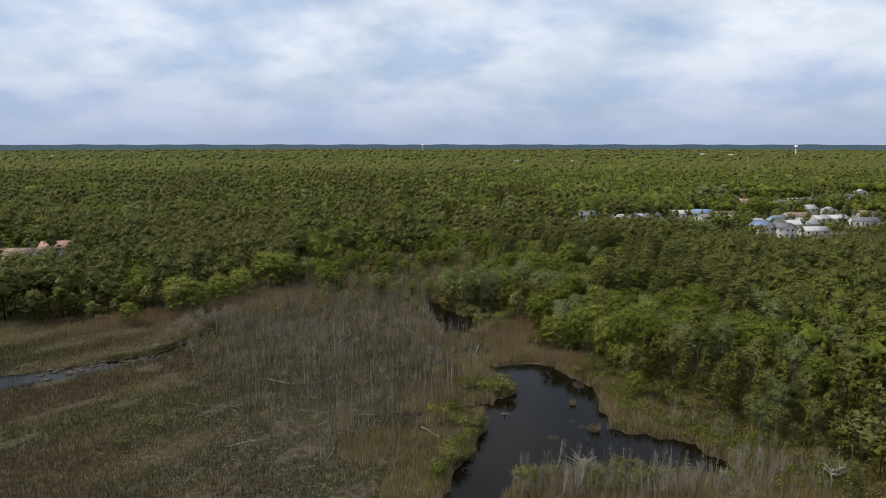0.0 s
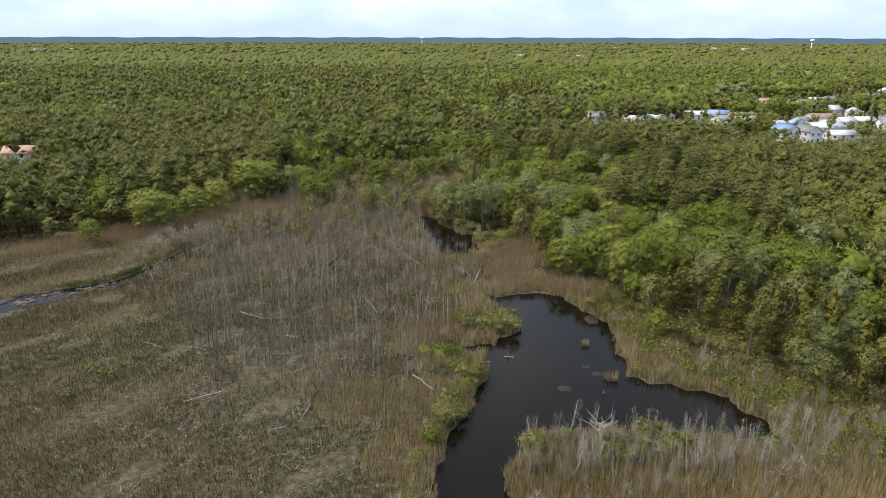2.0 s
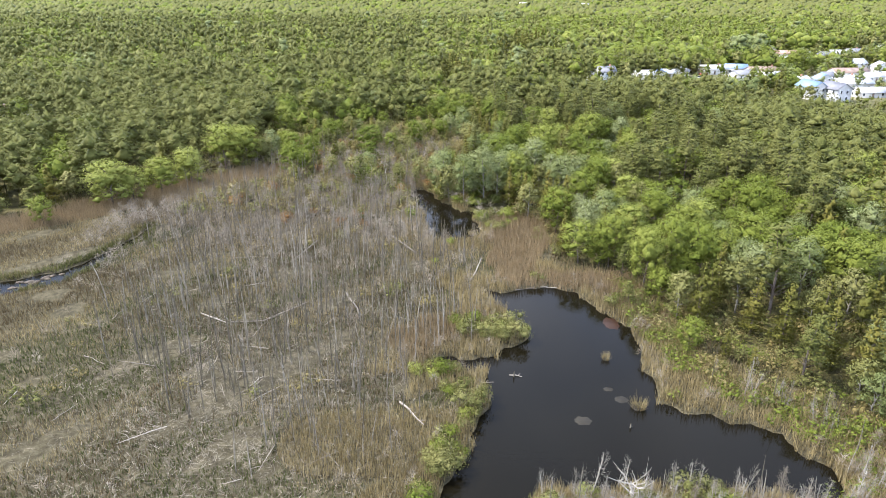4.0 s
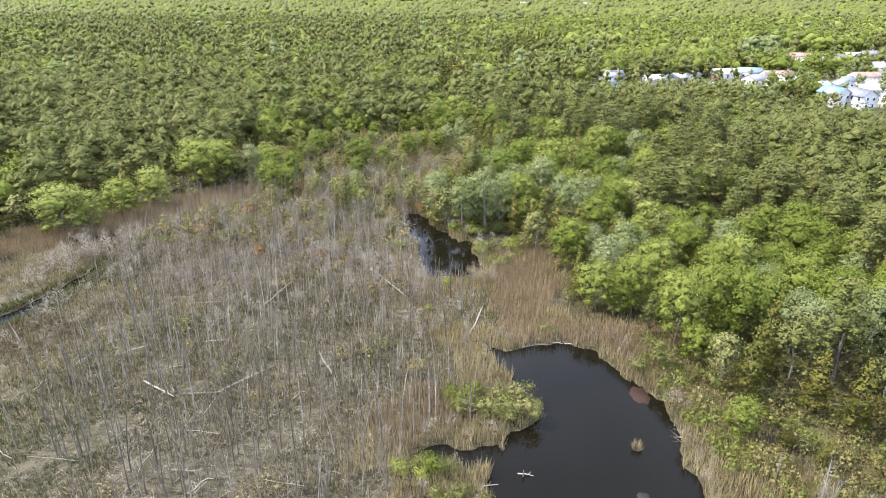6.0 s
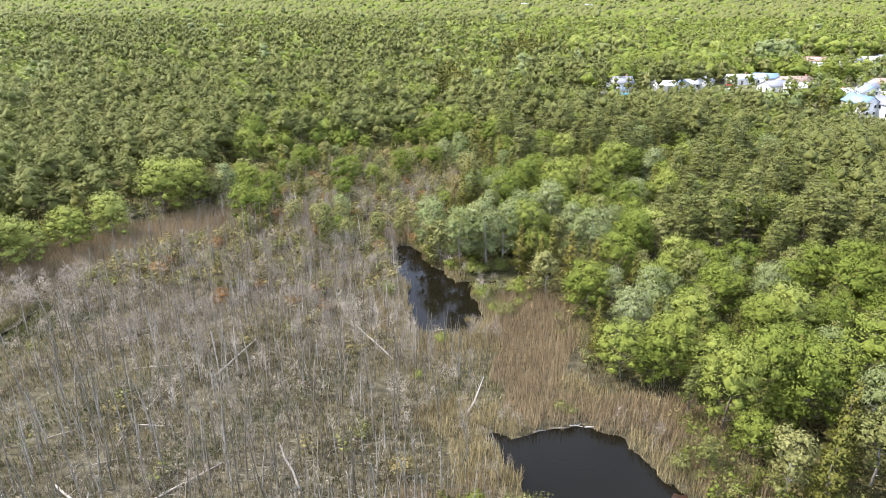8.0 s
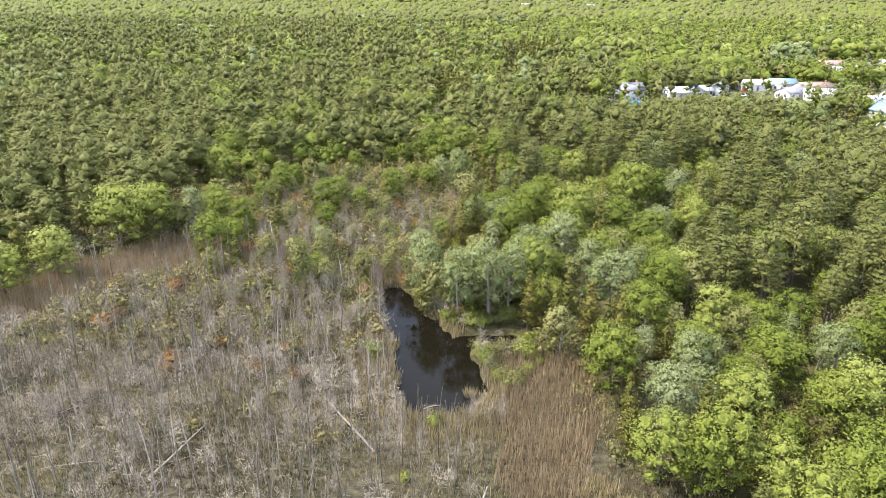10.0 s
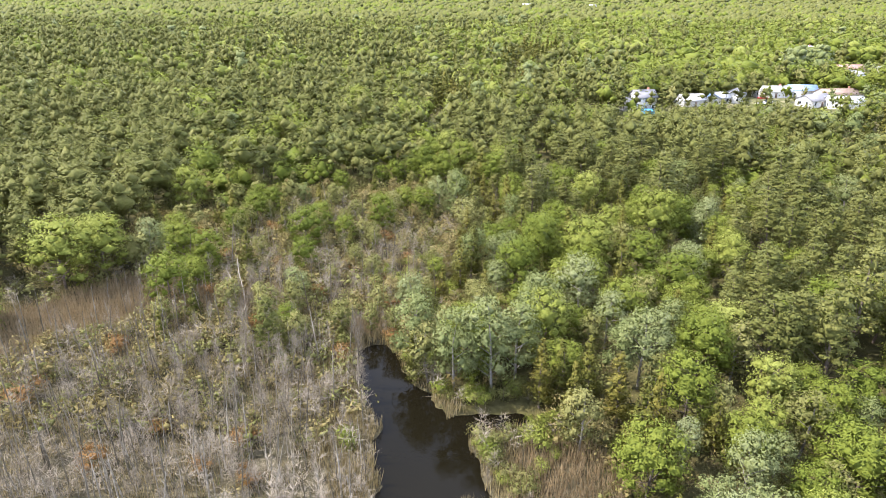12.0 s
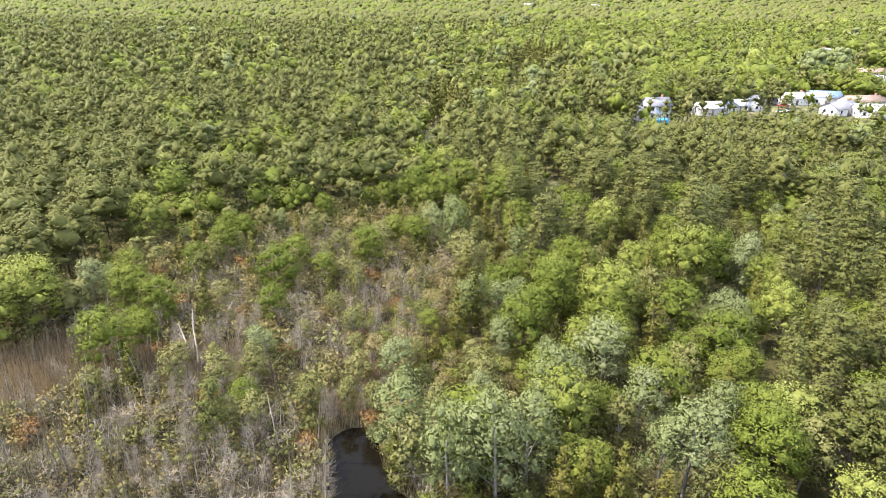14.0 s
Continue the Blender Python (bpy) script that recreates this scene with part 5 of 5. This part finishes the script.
HOUSES = [(88, 395, 8, 9, 8, 5.4, "grey"), (81.5, 393, 98, 8, 5, 2.8, "grey"), (112, 405, 12, 12, 8, 2.8, "white"), (121.5, 408, 80, 8, 7, 3.0, "blue"), (127, 412, 0, 7, 6, 2.6, "white"), (135, 415, 62, 11, 8, 3.2, "grey"),
          (158, 429, 4, 15, 8, 2.8, "white"), (172, 430, -8, 12, 8, 3.4, "blue"), (165, 405, 25, 13, 8, 2.8, "grey"), (184, 420, 8, 20, 8, 3.0, "brown"), (175, 400, -6, 14, 8, 2.8, "white"), (193, 375, 75, 9, 8, 4.4, "blue"),
          (182, 379, 20, 12, 8, 3.0, "white"), (169.5, 342, 104, 11, 8, 5.4, "blue"), (177.5, 337, 104, 11, 8, 5.4, "grey"), (204, 369, 8, 18, 9, 3.4, "white"), (199, 346, 5, 14, 6, 2.4, "white"),
          (229, 415, 6, 20, 9, 3.0, "brown"), (250, 444, 20, 10, 8, 4.6, "white"), (257, 431, 75, 9, 8, 4.2, "white"), (231, 397, 10, 9, 8, 2.8, "white"), (244, 401, 10, 12, 8, 2.8, "white"), (252, 387, -5, 15, 8, 2.8, "grey"),
          (213, 478, 30, 11, 8, 3.0, "grey"), (238, 531, 70, 10, 9, 5.4, "grey"), (240, 514, -6, 19, 9, 3.2, "pink"), (228, 486, 10, 10, 8, 2.8, "white"), (263, 596, 90, 9, 8, 6.0, "white"), (262, 508, 0, 14, 8, 3.0, "grey"),
          (280, 518, 5, 11, 9, 3.2, "white"), (300, 532, 10, 12, 8, 3.0, "grey"), (345, 562, 0, 16, 9, 3.2, "grey"), (371, 577, 70, 11, 9, 5.6, "white"), (268, 452, 60, 12, 8, 2.8, "grey"), (282, 430, 0, 14, 9, 2.8, "brown"),
          (208, 400, 10, 8, 6, 2.6, "grey"), (215, 386, 70, 9, 7, 2.8, "white"),
          (-171, 287, 12, 15, 10, 5.2, "pink"), (-186, 283, 5, 12, 9, 3.0, "brown"), (-172, 308, 0, 12, 8, 2.8, "grey"), (-218, 296, 20, 13, 9, 2.8, "grey")]


def build_village():
    rng = np.random.default_rng(71)
    for n, (x, y, yaw, w, d, h, roof) in enumerate(HOUSES):
        house(x, y, yaw, w, d, h, roof, 2.4 if h > 4 else 1.9, n % 3 == 0)
    # yard trees
    x, y = spots(rng, -300, 420, 265, 660, 7.0)
    clear = np.min(np.hypot(x[:, None] - np.array([p[0] for p in HOUSES]), y[:, None] - np.array([p[1] for p in HOUSES])), 1)
    ahead = np.min(np.where(np.array([p[1] for p in HOUSES]) > y[:, None], np.hypot(x[:, None] * 1.0 - np.array([p[0] for p in HOUSES]), 0.45 * (y[:, None] - np.array([p[1] for p in HOUSES]))), 99), 1)
    ok = (capsules(x, y, VILLAGE) < 3) & (clear > 8) & (ahead > 6)
    x, y = x[ok], y[ok]
    for k, name in enumerate(("leaf", "olive", "pale")):
        i = np.arange(k, len(x), 3)
        cheap = [plain_tree(name, 2900 + 10 * k + s, HEIGHTS[name] * 0.8, 60, 0.36, 8) for s in range(4)]
        scatter("yard_trees", cheap, x[i], y[i], ground_height(x[i], y[i]), rng.uniform(0.6, 1.1, len(i)), FOLIAGE[name, "tint"], "leafy garden trees between the houses", "trees", rng)


build_village()


def pool(x, y):
    root = new("garden_pool")
    root.matrix_basis = pose(x, y, float(ground_height(np.array(float(x)), np.array(float(y)))))
    ring = tube([(0, 0, -0.1), (0, 0, 1.2)], [2.6, 2.6], 24)
    part("wall", mesh_of("pool_wall", [(*ring, 0)], [POOL_BLUE], smooth=True), root)
    lid = [(2.55 * math.cos(2 * math.pi * k / 24), 2.55 * math.sin(2 * math.pi * k / 24), 1.1) for k in range(24)] + [(0, 0, 1.1)]
    part("cover", mesh_of("pool_cover", [(np.array(lid), np.array([(k, (k + 1) % 24, 24) for k in range(24)]), 0)], [POOL_BLUE]), root)
    tagged(root, "round bright blue garden pool beside the house", "pool")


def car(x, y, yaw, paint):
    root = new("car")
    root.matrix_basis = pose(x, y, float(ground_height(np.array(float(x)), np.array(float(y)))), 0, 0, yaw)
    v, f = box(-2.2, 2.2, -0.88, 0.88, 0.35, 0.95)
    v = np.where(v[:, 2:3] > 0.9, v * [0.97, 0.94, 1], v)
    part("body", mesh_of("car_body", [(v, f, 0)], [paint]), root)
    v, f = box(-1.3, 1.0, -0.80, 0.80, 0.954, 1.5)
    v = np.where(v[:, 2:3] > 1.2, v * [0.72, 0.86, 1], v)
    part("cabin", mesh_of("car_cabin", [(v, f, 0)], [PANE]), root)
    for wx in (-1.35, 1.35):
        for wy in (-0.84, 0.84):
            part("wheel", mesh_of("car_wheel", [(*tube([(wx, wy - 0.11, 0.34), (wx, wy + 0.11, 0.34)], [0.34, 0.34], 10), 0)], [TYRE], smooth=True), root)
    tagged(root, "parked car on a driveway between the houses", "car", "parked cars")


POOL_BLUE = material("pool_blue", [(0.04, 0.25, 0.50), (0.06, 0.33, 0.62)], 0.5, 1.0)
TYRE = material("tyre_rubber", [(0.02, 0.02, 0.02), (0.03, 0.03, 0.03)], 0.8, 2.0)
PAINTS = [material("car_paint_" + n, [c, c], 0.3, 1.0) for n, c in (("white", (0.7, 0.7, 0.7)), ("silver", (0.4, 0.41, 0.43)), ("dark", (0.03, 0.035, 0.045)), ("red", (0.35, 0.03, 0.03)))]
pool(88.5, 387)
for n, (x, y, yaw) in enumerate(((143, 407, 20), (147, 409, 15), (172, 388, 80), (190, 400, 5), (208, 372, 60), (222, 392, 0), (236, 406, 75), (150, 420, 10), (209, 356, 40), (-184, 279, 10), (-188, 277, 15))):
    car(x, y, yaw, PAINTS[n % 4])


def far_building(x, y, w, d, h, roof):
    root = new("warehouse")
    root.matrix_basis = pose(x, y, 0, 0, 0, 0)
    part("wall", mesh_of("warehouse_wall", [(*box(-w / 2, w / 2, -d / 2, d / 2, 0, h), 0)], [SIDING]), root)
    part("roof", mesh_of("warehouse_roof", [(*box(-w / 2 - 0.5, w / 2 + 0.5, -d / 2 - 0.5, d / 2 + 0.5, h + 0.004, h + 0.9), 0)], [ROOFS[roof]]), root)
    tagged(root, "long pale flat-roofed building far across the woods", "building", "far buildings")


def water_tower(x, y, h, r):
    root = new("water_tower")
    root.matrix_basis = pose(x, y, 0)
    v, f = ICO2
    part("tank", mesh_of("tower_tank", [(v * [r, r, r * 0.7] + [0, 0, h], f, 0)], [TRIM], smooth=True), root)
    part("shaft", mesh_of("tower_shaft", [(*tube([(0, 0, 0), (0, 0, h * 0.3), (0, 0, h)], [r * 0.45, r * 0.22, r * 0.25], 10), 0)], [TRIM], smooth=True), root)
    tagged(root, "white water tower standing far off above trees", "water tower")


for bx, by, bw in ((1095, 2450, 62), (1180, 2500, 34), (930, 2350, 22), (975, 2420, 26), (885, 2500, 22), (1040, 2650, 30), (690, 2700, 50), (-720, 2750, 120), (-1270, 2150, 70), (-1180, 2180, 26), (170, 1500, 14), (290, 1450, 12)):
    far_building(bx, by, bw, 22, 12 if bw > 20 else 13, "grey" if bw > 40 else "white")
water_tower(1268, 2360, 40, 7)
water_tower(-110, 3600, 42, 7)


def build_backdrop():
    """The rim of the plain, far beyond the woods, its haze painted as a blue glow."""
    m = bpy.data.materials.new("painted_haze_rim")
    m.use_nodes = True
    t = m.node_tree
    t.nodes.clear()
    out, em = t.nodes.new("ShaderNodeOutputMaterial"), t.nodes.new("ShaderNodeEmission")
    # distance haze put into the colour: an even blue emission, not a lamp
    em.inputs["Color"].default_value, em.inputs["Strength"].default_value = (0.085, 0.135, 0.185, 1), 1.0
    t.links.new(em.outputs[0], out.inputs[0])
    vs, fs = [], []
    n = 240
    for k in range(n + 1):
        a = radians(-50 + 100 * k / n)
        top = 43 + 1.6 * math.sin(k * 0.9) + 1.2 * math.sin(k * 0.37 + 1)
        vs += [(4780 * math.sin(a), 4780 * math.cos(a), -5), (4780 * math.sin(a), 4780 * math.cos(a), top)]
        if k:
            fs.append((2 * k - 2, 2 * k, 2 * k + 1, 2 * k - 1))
    tagged(new("backdrop", mesh_of("backdrop", [(np.array(vs), np.array(fs), 0)], [m])), "rim of far woods with blue haze painted in", "backdrop", kind="structure")


build_backdrop()
